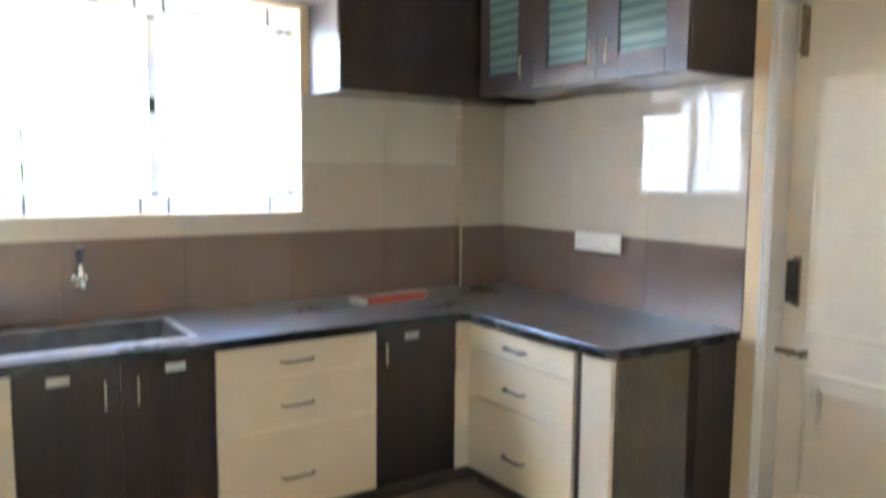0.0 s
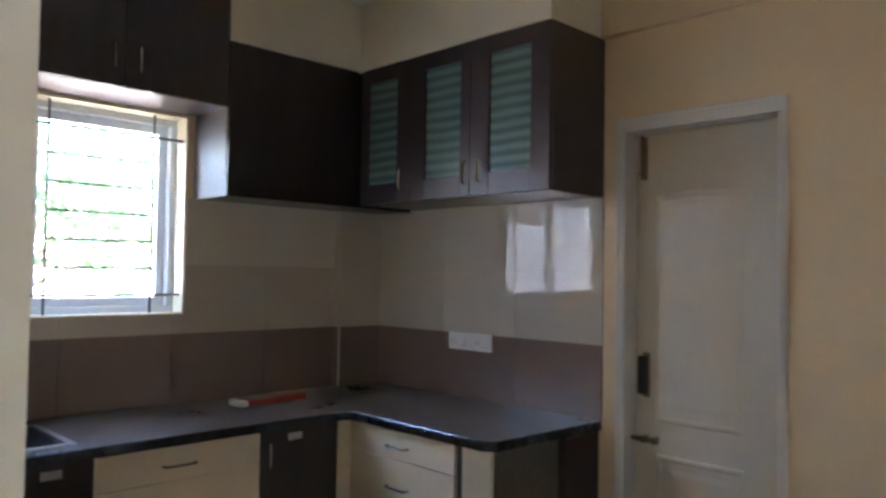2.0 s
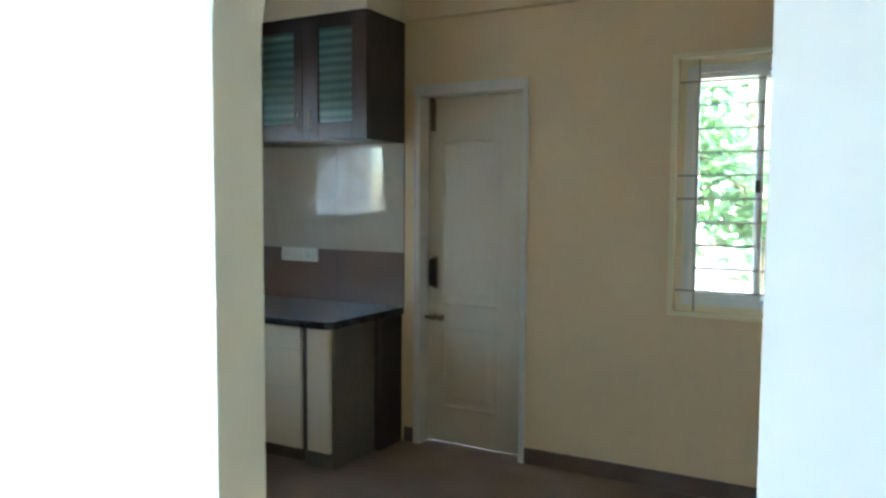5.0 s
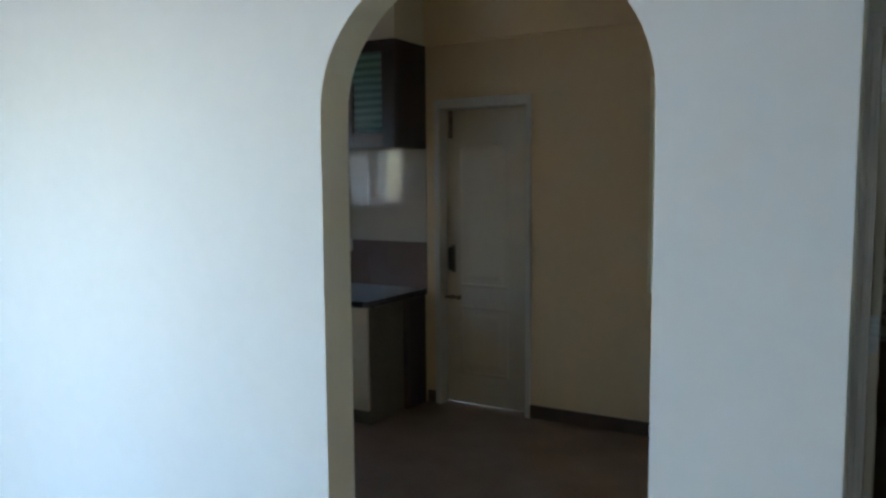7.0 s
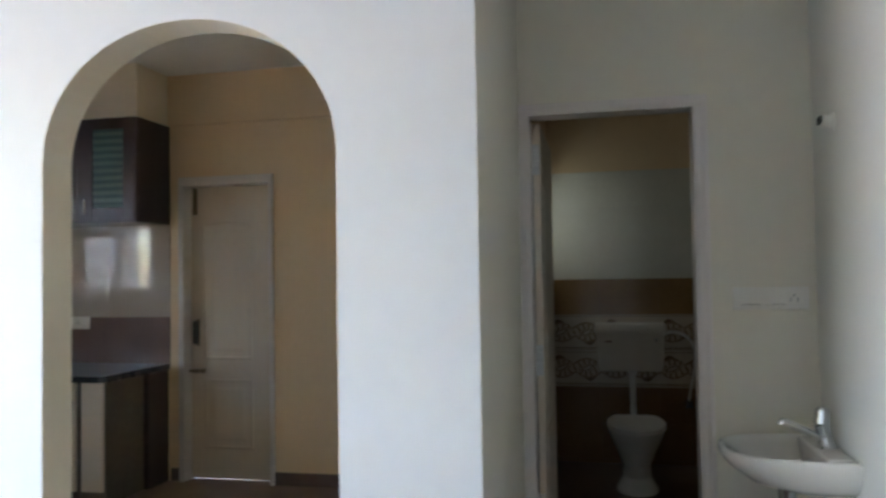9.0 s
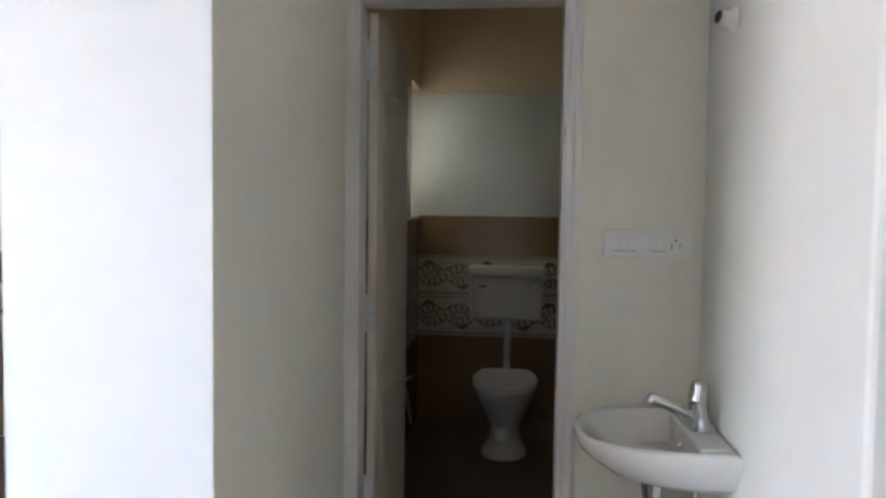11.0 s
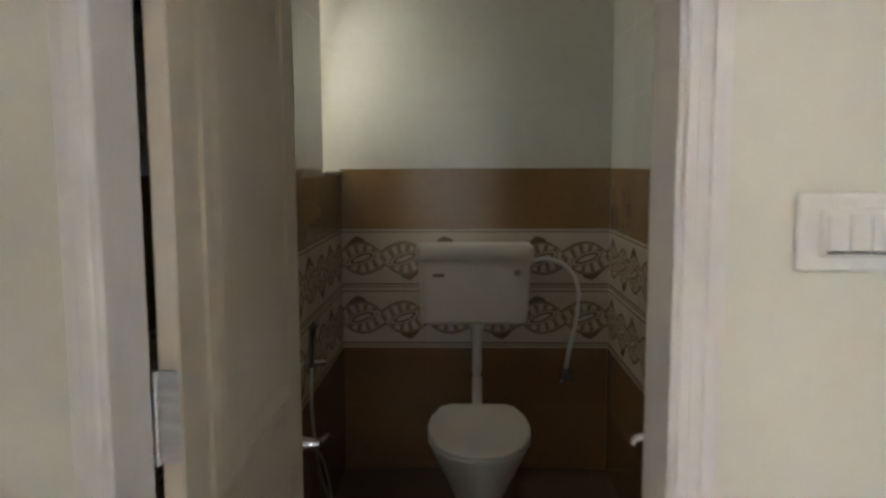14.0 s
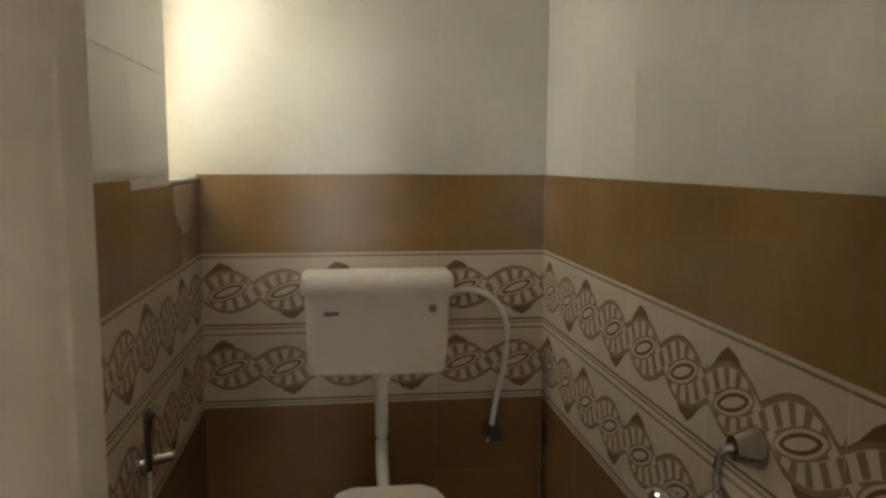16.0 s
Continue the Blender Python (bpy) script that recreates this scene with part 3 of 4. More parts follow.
base_unit_w1(-0.04, 0.158, "cream laminate base cabinet beside the sink unit", [("door", -0.04, 0.158, KICK, 0.772, None)], CREAM_LAM)
base_unit_w1(0.158, 0.81, "dark wenge sink base cabinet with two doors", [("door", 0.158, 0.484, KICK, 0.772, 0.43), ("door", 0.484, 0.81, KICK, 0.772, 0.535)], WENGE)
base_unit_w1(0.81, 1.48, "cream laminate cabinet with three drawers", [("drawer", 0.81, 1.48, 0.635, 0.772, 0), ("drawer", 0.81, 1.48, 0.432, 0.635, 0), ("drawer", 0.81, 1.48, KICK, 0.432, 0)], CREAM_LAM)
base_unit_w1(1.48, 1.88, "narrow dark wenge base cabinet with one door", [("door", 1.48, 1.88, KICK, 0.772, 1.515)], WENGE)
corner = thing("corner_post", (FX + 0.02, 1.915, 0), "cream laminate corner filler between the cabinets", "cabinet filler", UNITS)
part("filler", box(FX - 0.018, FX, 1.882, FY + 0.02, KICK, 0.772, 0.001), CREAM_LAM, corner)
part("body", box(W1X + 0.01, FX - 0.02, 1.882, 2.59, KICK, 0.772), CREAM_LAM, corner)
part("kickboard", box(W1X + 0.01, FX - 0.06, 1.882, 2.59, 0, KICK), KICK_AND_GAP_SHADE, corner)
arm = thing("base_cabinet", (-2.1, 2.27, 0), "cream laminate drawer cabinet on the short arm", "cabinet", UNITS)
# dark body puts shade into the gaps between these drawers
part("body", box(FX + 0.002, -1.772, FY + 0.021, 2.59, KICK, 0.772), KICK_AND_GAP_SHADE, arm)
part("kickboard", box(FX + 0.002, -1.772, FY + 0.06, 2.59, 0, KICK), KICK_AND_GAP_SHADE, arm)
for z0, z1 in ((0.638, 0.772), (0.432, 0.638), (KICK, 0.432)):
    fr = part("drawer", box(FX + 0.003, -1.780, FY, FY + 0.02, z0 + 0.002, z1 - 0.002, 0.0018), CREAM_LAM, arm)
    bar_handle(fr, (-2.118, FY + 0.001, {0.638: 0.695, 0.432: 0.52}.get(z0, 0.228)), False, 0.13, (0, -1, 0), HANDLE, 0.005)
endp = thing("end_panel", (-1.68, 2.27, 0), "cream pilaster with a dusty dark end panel", "cabinet panel", UNITS)
part("pilaster", box(-1.735, -1.585, FY - 0.004, FY + 0.018, 0.095, 0.772, 0.002), CREAM_LAM, endp)
# dark strip added for the shade in the groove beside the pilaster
part("gap_strip", box(-1.764, -1.737, FY + 0.006, FY + 0.018, 0.095, 0.772), KICK_AND_GAP_SHADE, endp, "dark strip standing for the shade in the groove")
part("side_panel", box(-1.768, -1.574, FY + 0.019, 2.36, 0.0, 0.772, 0.002), PANEL, endp, "dusty dark laminate side panel")
part("back_panel", box(-1.768, -1.535, 2.362, 2.595, 0.0, 0.772, 0.002), WENGE_FRAME, endp, "dark brown rear side panel")

# worktop and sink
SX0, SX1, SY0, SY1 = -2.93, -2.53, 0.05, 0.745
CT0, CT1, CFX, CFY = 0.774, 0.812, -2.42, 1.912
wt = thing("worktop", (-2.6, 1.9, CT0), "dusty black granite worktop in an L shape", "worktop")
bm = bmesh.new()
for args in ((W1X, SX0, -0.043, 2.31), (SX0, SX1, SY1, 2.31), (SX0, SX1, -0.043, SY0)):
    add_box(bm, args[0], args[1], args[2], args[3], CT0, CT1)
add_box(bm, W1X + 0.05, SX1, 2.31, 2.598, CT0, CT1)
outer = [(CFX, -0.043), (CFX, CFY - 0.03), (CFX + 0.03, CFY), (-1.59, CFY), (-1.555, CFY + 0.035), (-1.525, 2.598)]
inner = [(CFX - 0.006, -0.043), (CFX - 0.006, CFY - 0.0275), (CFX + 0.0275, CFY + 0.006), (-1.5925, CFY + 0.006), (-1.5605, CFY + 0.0375), (-1.531, 2.598)]
merge(bm, prism([(SX1, -0.043)] + inner + [(SX1, 2.598)], "z", CT0, CT1))
part("slab", bm, GRANITE, wt)
part("edge", loft([[Vector((*p, CT0 - 0.001)), Vector((*p, CT1 - 0.004)), Vector((p[0] * 0.6 + q[0] * 0.4, p[1] * 0.6 + q[1] * 0.4, CT1 - 0.0005)), Vector((*q, CT1)), Vector((*q, CT0 - 0.001))]
                   for p, q in zip(outer, inner)]), GRANITE_EDGE, wt, "polished black granite edge")
sink = thing("kitchen_sink", ((SX0 + SX1) / 2, (SY0 + SY1) / 2, 0.62), "stainless steel sink let into the black worktop", "sink")
def sink_ring(inset, z):
    return [Vector((x, y, z)) for x, y in ((SX0 + inset, SY0 + inset), (SX1 - inset, SY0 + inset), (SX1 - inset, SY1 - inset), (SX0 + inset, SY1 - inset))]
bowl = loft([sink_ring(-0.018, 0.813), sink_ring(-0.016, 0.816), sink_ring(0.004, 0.815), sink_ring(0.012, 0.806), sink_ring(0.022, 0.65), sink_ring(0.06, 0.635)], False)
bowl.faces.new([v for v in bowl.verts][-4:])
part("bowl", bowl, DARK_STEEL, sink, "dull dark steel bowl")
part("rim", loft([sink_ring(-0.022, 0.8125), sink_ring(-0.020, 0.8185), sink_ring(0.002, 0.8185), sink_ring(0.005, 0.812)], False), STEEL, sink, "bright steel rim")
part("drain", tube([(-2.73, 0.4, 0.632), (-2.73, 0.4, 0.642)], 0.04, 20), CHROME, sink, "", True)
tap = thing("sink_tap", (W1X + 0.05, 0.455, 0.92), "chrome wall tap over the kitchen sink", "tap")
part("flange", tube([(W1X + 0.007, 0.455, 0.985), (W1X + 0.016, 0.455, 0.985)], 0.03, 20), CHROME, tap, "", True)
part("body", tube(bend([(W1X + 0.012, 0.455, 0.985), (W1X + 0.06, 0.455, 0.985), (W1X + 0.10, 0.455, 0.98), (W1X + 0.115, 0.455, 0.955)]), 0.014), CHROME, tap, "", True)
part("spindle", tube([(W1X + 0.055, 0.455, 0.985), (W1X + 0.055, 0.455, 1.05)], 0.012, 12, [0.016, 0.011]), CHROME, tap, "", True)
part("lever", tube([(W1X + 0.055, 0.455, 1.05), (W1X + 0.075, 0.45, 1.115)], 0.01, 10, [0.012, 0.017]), CHROME, tap, "", True)

# wall cabinets
WX = -2.76
over = thing("loft_cabinet", (-2.92, 0.7, 2.182), "dark wenge overhead cabinet above the window", "cabinet", "wall cabinets")
part("body", box(W1X + 0.002, WX - 0.02, -0.04, 1.462, 2.190, CEIL - 0.002), WENGE, over)
part("bottom_panel", box(W1X + 0.002, WX - 0.0195, -0.04, 1.462, 2.182, 2.189, 0.001), WENGE_SATIN_SHEEN, over, "satin brown underside, colour lightened for window sheen")
for a, b, h in ((-0.04, 0.055, None), (0.055, 0.525, 0.465), (0.525, 0.995, 0.945), (0.995, 1.462, 1.05)):
    d = part("door", box(WX - 0.019, WX, a + 0.0015, b - 0.0015, 2.184, CEIL - 0.004, 0.0018), WENGE, over)
    if h:
        bar_handle(d, (WX - 0.001, h, 2.30), True, 0.11, (1, 0, 0), HANDLE, 0.0045)
cc = thing("corner_wall_cabinet", (-2.92, 1.83, 1.779), "glossy dark wenge wall cabinet in the corner", "cabinet", "wall cabinets")
part("body", box(W1X + 0.008, WX - 0.02, 1.472, 2.595, 1.781, 2.484), WENGE, cc)
part("side_panel", box(W1X + 0.008, WX - 0.0195, 1.4635, 1.471, 1.780, 2.484, 0.001), WENGE_SATIN_SHEEN, cc, "satin brown side panel, colour lightened for window sheen")
part("door", box(WX - 0.019, WX, 1.465, 2.20, 1.779, 2.484, 0.0018), WENGE, cc)
gc = thing("glass_wall_cabinet", (-2.1, 2.40, 1.788), "worn dark wenge wall cabinet with three ribbed glass doors", "cabinet", "wall cabinets")
GX0, GX1, GY = -2.755, -1.52, 2.207
bm = bmesh.new()
add_box(bm, GX0, GX1 - 0.019, GY + 0.021, 2.597, 1.788, 1.806)
add_box(bm, GX0, GX1 - 0.019, GY + 0.021, 2.597, 2.466, 2.484)
add_box(bm, GX0, GX0 + 0.018, GY + 0.021, 2.597, 1.806, 2.466)
add_box(bm, GX0, GX1 - 0.019, 2.585, 2.597, 1.806, 2.466)
add_box(bm, GX0, GX1 - 0.019, GY + 0.05, 2.585, 2.13, 2.145)
part("body", bm, WENGE, gc)
part("side_panel", box(GX1 - 0.018, GX1, GY + 0.021, 2.597, 1.788, 2.484, 0.002), WENGE_FRAME, gc, "scuffed dark side panel")
for d0, d1, g0, g1, hx in ((-2.745, -2.36, -2.68, -2.462, -2.412), (-2.358, -1.968, -2.262, -2.028, -1.982), (-1.966, -1.522, -1.852, -1.622, -1.892)):
    z0, z1, ga, gb = 1.790, 2.483, 1.888, 2.41
    bm = bmesh.new()
    for args in ((d0, g0, z0, z1), (g1, d1, z0, z1), (g0, g1, z0, ga), (g0, g1, gb, z1)):
        add_box(bm, args[0], args[1], GY, GY + 0.02, args[2], args[3], 0.0012)
    door = part("door", bm, WENGE_FRAME, gc)
    bm = bmesh.new()
    rows = []
    steps = 88
    for k in range(steps + 1):
        z = ga - 0.004 + (gb - ga + 0.008) * k / steps
        t = math.sin(2 * math.pi * 11 * k / steps)
        rows.append([bm.verts.new((x, GY + 0.010 - 0.0007 * t + 0.0008 * math.sin(9 * x + 0.15 * k), z)) for x in (g0 - 0.004, (g0 * 2 + g1) / 3, (g0 + g1 * 2) / 3, g1 + 0.004)])
    for a, b in zip(rows, rows[1:]):
        for k in range(3):
            bm.faces.new((a[k], a[k + 1], b[k + 1], b[k]))
    bmesh.ops.solidify(bm, geom=bm.faces[:], thickness=0.004)
    part("glass_pane", bm, CAB_GLASS, door, "wavy ribbed green glass", True)
    bar_handle(door, (hx, GY + 0.001, 1.895), True, 0.10, (0, -1, 0), CHROME, 0.0075)

# things on the worktop and wall
tray = thing("red_packet", (-2.87, 1.765, 0.812), "flat red card packet with a pale end lying on the worktop", "packet")
m = pose(-2.86, 1.785, 0.812, 0, 0, 96)
bm = box(-0.17, 0.17, -0.055, 0.055, 0.0, 0.03, 0.004)
bmesh.ops.transform(bm, verts=bm.verts, matrix=m)
part("sleeve", bm, RED, tray)
bm = box(-0.166, 0.166, -0.05, 0.05, 0.0302, 0.033, 0.001)
bmesh.ops.transform(bm, verts=bm.verts, matrix=m)
part("top_sheet", bm, DUSTY_CARD, tray, "dusty brown card top")
bm = box(-0.215, -0.172, -0.05, 0.05, 0.002, 0.027, 0.004)
bmesh.ops.transform(bm, verts=bm.verts, matrix=m)
part("end_flap", bm, PALE_CARD, tray, "pale card end")


def switchboard(name, x0, x1, z0, z1, y, modules, label, rim=0.0):
    ob = thing(name, ((x0 + x1) / 2, y, z0), label, "switchboard")
    part("plate", box(x0, x1, y - 0.012, y, z0, z1, 0.004, 2), PLASTIC, ob)
    if rim:
        part("inner_plate", box(x0 + rim, x1 - rim, y - 0.016, y - 0.011, z0 + rim * 0.7, z1 - rim * 0.7, 0.003), PLASTIC, ob)
    f = y - (0.016 if rim else 0.012)
    h = (z1 - z0) * 0.24
    zc = (z0 + z1) / 2
    for kind_, u, w in modules:
        xc = x0 + (x1 - x0) * u
        if kind_ == "switch":
            sw = box(xc - w / 2, xc + w / 2, f - 0.006, f + 0.002, zc - h, zc + h, 0.002)
            for v in sw.verts:
                if v.co.z > zc and v.co.y < f:
                    v.co.y += 0.004
            rocker = part("switch", sw, PLASTIC, ob)
            # thin grey bar painted in for the shadow line below the rocker
            part("gap", box(xc - w * 0.42, xc + w * 0.42, f - 0.0068, f - 0.001, zc - h - 0.0022, zc - h - 0.0003), LABEL_AND_SHADE_GREY, rocker, "grey bar standing for the shadow line under the rocker")
        else:
            so = part("socket", box(xc - w / 2, xc + w / 2, f - 0.002, f + 0.002, zc - h * 1.1, zc + h * 1.1, 0.001), PLASTIC, ob)
            for dx, dz, r in ((0, 0.55, 0.0032), (-0.3, 0.0, 0.0024), (0.3, 0.0, 0.0024), (-0.3, -0.5, 0.0024), (0.3, -0.5, 0.0024)):
                part("pin_hole", tube([(xc + dx * w, f - 0.0032, zc + dz * h), (xc + dx * w, f - 0.001, zc + dz * h)], r, 10), BLACK, so)
    return ob


switchboard("switchboard", -2.452, -2.158, 1.056, 1.144, W2Y - 0.007, [("socket", 0.14, 0.045), ("switch", 0.36, 0.03), ("switch", 0.52, 0.03), ("socket", 0.70, 0.04), ("switch", 0.88, 0.03)],
            "white modular switchboard on the kitchen tiles")
switchboard("switchboard", 1.958, 2.231, 1.256, 1.343, 0.90, [("switch", 0.15, 0.022), ("switch", 0.235, 0.022), ("switch", 0.32, 0.022), ("switch", 0.55, 0.022), ("switch", 0.635, 0.022), ("socket", 0.80, 0.042)],
            "white switchboard beside the bathroom door", 0.022)

# ---- basin niche ----
basin = thing("wash_basin", (2.1, 0.65, 0.56), "white ceramic wall-hung wash basin on the niche wall", "wash basin")


def basin_ring(rx, ry, z, back=2.262, shift=0.0, n=40):
    out = []
    for k in range(n):
        a = 2 * math.pi * k / n
        c, s = math.cos(a), math.sin(a)
        x = -rx * (abs(c) ** 0.75) if c > 0 else 0.0
        y = ry * math.copysign(abs(s) ** 0.62, s)
        if c <= 0:
            y = ry * (s if abs(s) > 1e-6 else 0.0)
        out.append(Vector((back + shift + x, 0.655 + y, z)))
    return out


rings = [basin_ring(0.14, 0.09, 0.648), basin_ring(0.22, 0.135, 0.655), basin_ring(0.315, 0.185, 0.683), basin_ring(0.385, 0.222, 0.735), basin_ring(0.404, 0.232, 0.765), basin_ring(0.402, 0.231, 0.782),
         basin_ring(0.388, 0.224, 0.788), basin_ring(0.368, 0.208, 0.780), basin_ring(0.345, 0.19, 0.758), basin_ring(0.28, 0.155, 0.705), basin_ring(0.14, 0.08, 0.688)]
for i, r in enumerate(rings):
    if i >= 6:
        for p in r:
            p.x = min(p.x, 2.262 - (0.012 if i == 6 else 0.095))
part("bowl", loft(rings), CERAMIC, basin, "", True)
part("deck", box(2.168, 2.261, 0.47, 0.84, 0.745, 0.788, 0.008, 2), CERAMIC, basin)
part("overflow", tube([(2.150, 0.655, 0.735), (2.163, 0.655, 0.742)], 0.010, 14), CHROME, basin, "", True)
btap = thing("basin_tap", (2.21, 0.655, 0.788), "chrome single-lever tap on the basin deck", "tap")
part("body", tube([(2.216, 0.655, 0.788), (2.216, 0.655, 0.798), (2.207, 0.655, 0.835), (2.198, 0.655, 0.868)], 0.024, 20, [0.033, 0.026, 0.023, 0.025]), CHROME, btap, "", True)
part("spout", tube(bend([(2.21, 0.655, 0.812), (2.16, 0.648, 0.838), (2.10, 0.640, 0.866), (2.072, 0.637, 0.877), (2.064, 0.636, 0.866)]), 0.014, 14), CHROME, btap, "", True)
part("lever", tube([(2.200, 0.655, 0.864), (2.200, 0.655, 0.872), (2.206, 0.655, 0.918), (2.207, 0.655, 0.926)], 0.02, 20, [0.022, 0.027, 0.025, 0.017]), CHROME, btap, "", True)
trap = thing("basin_waste_pipe", (2.08, 0.65, 0.0), "white plastic waste pipe under the basin", "pipe")
part("drain", tube([(2.08, 0.65, 0.59), (2.08, 0.65, 0.655)], 0.03, 18, [0.025, 0.034]), CHROME, trap, "", True)
part("pipe", tube(bend([(2.08, 0.65, 0.60), (2.08, 0.65, 0.38), (2.10, 0.66, 0.30), (2.18, 0.70, 0.28), (2.258, 0.72, 0.28)]), 0.017, 14), PIPE, trap, "", True)
part("wall_flange", tube([(2.252, 0.72, 0.28), (2.262, 0.72, 0.28)], 0.032, 18), CHROME, trap, "", True)
feed = thing("basin_feed_hose", (2.24, 0.62, 0.45), "thin braided feed hose below the basin", "hose")
part("hose", tube(bend([(2.21, 0.655, 0.66), (2.20, 0.64, 0.54), (2.225, 0.61, 0.49), (2.235, 0.60, 0.43)]), 0.006, 10), STEEL, feed, "", True)
part("valve", tube([(2.262, 0.60, 0.425), (2.225, 0.60, 0.425)], 0.013, 14), CHROME, feed, "", True)
holder = thing("lamp_holder", (2.262, 0.63, 1.90), "white angled bulb holder without a bulb on the wall", "lamp holder")
part("rose", tube([(2.262, 0.63, 1.92), (2.248, 0.63, 1.92)], 0.034, 20, [0.036, 0.028]), PLASTIC, holder, "", True)
part("cup", tube([(2.25, 0.63, 1.92), (2.216, 0.62, 1.926)], 0.024, 18, [0.024, 0.021]), PLASTIC, holder, "", True)
part("mouth", tube([(2.2162, 0.6201, 1.926), (2.2148, 0.6196, 1.9262)], 0.017, 18), BLACK, holder, "dark open socket mouth", True)

# bathroom door
door_frame("door_frame_bath", BD[0], BD[1], BD[2], 0.077, 0.058, 0.049, 0.884, 1.002, "scuffed white wooden frame of the bathroom doorway")
bdoor = thing("door_bathroom", (1.19, 1.02, 0.115), "open ivory panelled bathroom door swung inward", "door", kind="structure")
leaf = panelled_leaf(0, 0.725, 0, 0.031, 0.115, 2.05, [(0.105, 0.62, 0.86, 1.83, 0.03), (0.105, 0.62, 0.26, 0.72, 0)])
bmesh.ops.transform(leaf, verts=leaf.verts, matrix=pose(1.214, 1.02, 0, 0, 0, 90))
part("leaf", leaf, DOOR_PAINT, bdoor)
for z in (0.975, 1.83, 0.35):
    h = part("hinge", box(1.179, 1.2125, 1.0165, 1.0195, z, z + 0.13, 0.001), STEEL, bdoor, "steel butt hinge")
    part("pin", tube([(1.1795, 1.016, z), (1.1795, 1.016, z + 0.13)], 0.006, 10), STEEL, h, "", True)
    for dz in (0.03, 0.065, 0.1):
        part("screw", tube([(1.198, 1.0168, z + dz), (1.198, 1.0156, z + dz)], 0.003, 8), STEEL, h)

# ---- bathroom ----
cis = thing("toilet_cistern", (1.634, 3.05, 0.742), "white plastic low-level toilet cistern on the tiled wall", "cistern")
def tank_ring(x0, x1, y0, y1, z, r=0.022):
    pts = []
    for cx_, cy_, a0 in ((x1 - r, y1 - r, 0), (x0 + r, y1 - r, 90), (x0 + r, y0 + r, 180), (x1 - r, y0 + r, 270)):
        for k in range(6):
            a = radians(a0 + 90 * k / 5)
            pts.append(Vector((cx_ + r * math.cos(a), cy_ + r * math.sin(a), z)))
    return pts
part("tank", loft([tank_ring(1.45, 1.818, 3.01, 3.118, 0.742), tank_ring(1.428, 1.84, 2.996, 3.12, 0.752), tank_ring(1.42, 1.848, 2.992, 3.12, 0.80), tank_ring(1.412, 1.856, 2.988, 3.12, 0.996)]), CISTERN, cis, "", True)
lid = part("lid", loft([tank_ring(1.404, 1.865, 2.982, 3.121, 0.998), tank_ring(1.401, 1.868, 2.978, 3.121, 1.006), tank_ring(1.403, 1.866, 2.980, 3.121, 1.052), tank_ring(1.412, 1.858, 2.988, 3.118, 1.062)]), CISTERN, cis, "", True)
part("flush_lever", tube([(1.800, 2.992, 0.955), (1.800, 2.975, 0.955)], 0.012, 16), CHROME, cis, "small chrome flush knob", True)
part("sticker", box(1.47, 1.515, 2.9885, 2.9905, 0.935, 0.948), LABEL_RED, cis, "small red sticker")
fp = thing("flush_pipe", (1.64, 3.0, 0.5), "white flush pipe between cistern and bowl", "pipe")
part("pipe", tube(bend([(1.645, 3.05, 0.745), (1.645, 3.05, 0.60), (1.645, 3.04, 0.48), (1.645, 2.96, 0.42), (1.645, 2.78, 0.41)]), 0.02, 16), PIPE, fp, "", True)
part("collar", tube([(1.645, 3.05, 0.745), (1.645, 3.05, 0.715)], 0.034, 18, [0.036, 0.028]), PIPE, fp, "", True)

wc = thing("toilet", (1.642, 2.50, 0.10), "white ceramic toilet bowl with closed lid", "toilet")
def wc_ring(cy_, rx, rf, rb, z, n=36, sq=1.0):
    out = []
    for k in range(n):
        a = 2 * math.pi * k / n
        c, s = math.cos(a), math.sin(a)
        ry = rb if s > 0 else rf
        out.append(Vector((1.642 + rx * math.copysign(abs(c) ** sq, c), cy_ + ry * s, z)))
    return out
part("bowl", loft([wc_ring(2.52, 0.125, 0.17, 0.22, 0.10), wc_ring(2.52, 0.12, 0.165, 0.215, 0.125), wc_ring(2.53, 0.085, 0.10, 0.18, 0.18), wc_ring(2.53, 0.082, 0.10, 0.20, 0.25),
                   wc_ring(2.52, 0.115, 0.16, 0.23, 0.33), wc_ring(2.51, 0.15, 0.22, 0.25, 0.41), wc_ring(2.505, 0.166, 0.25, 0.255, 0.455), wc_ring(2.505, 0.168, 0.252, 0.255, 0.468), wc_ring(2.505, 0.15, 0.23, 0.24, 0.470)]), CERAMIC, wc, "", True)
def lid_ring(k, z):
    pts = []
    for x, y in ((-0.098, 0.245), (-0.135, 0.215), (-0.163, 0.12), (-0.172, 0.02), (-0.166, -0.07), (-0.14, -0.16), (-0.095, -0.225), (-0.04, -0.255), (0.04, -0.255), (0.095, -0.225),
                 (0.14, -0.16), (0.166, -0.07), (0.172, 0.02), (0.163, 0.12), (0.135, 0.215), (0.098, 0.245)):
        pts.append(Vector((1.642 + x * k, 2.495 + y * k, z)))
    return pts
part("seat", loft([lid_ring(0.97, 0.470), lid_ring(1.0, 0.474), lid_ring(1.0, 0.482), lid_ring(0.98, 0.486)]), CISTERN, wc, "", True)
part("lid", loft([lid_ring(0.985, 0.487), lid_ring(1.005, 0.491), lid_ring(1.005, 0.499), lid_ring(0.97, 0.505), lid_ring(0.6, 0.507)]), CISTERN, wc, "", True)
for x in (1.585, 1.70):
    part("hinge", tube([(x, 2.735, 0.472), (x, 2.735, 0.498)], 0.014, 12), CISTERN, wc, "", True)

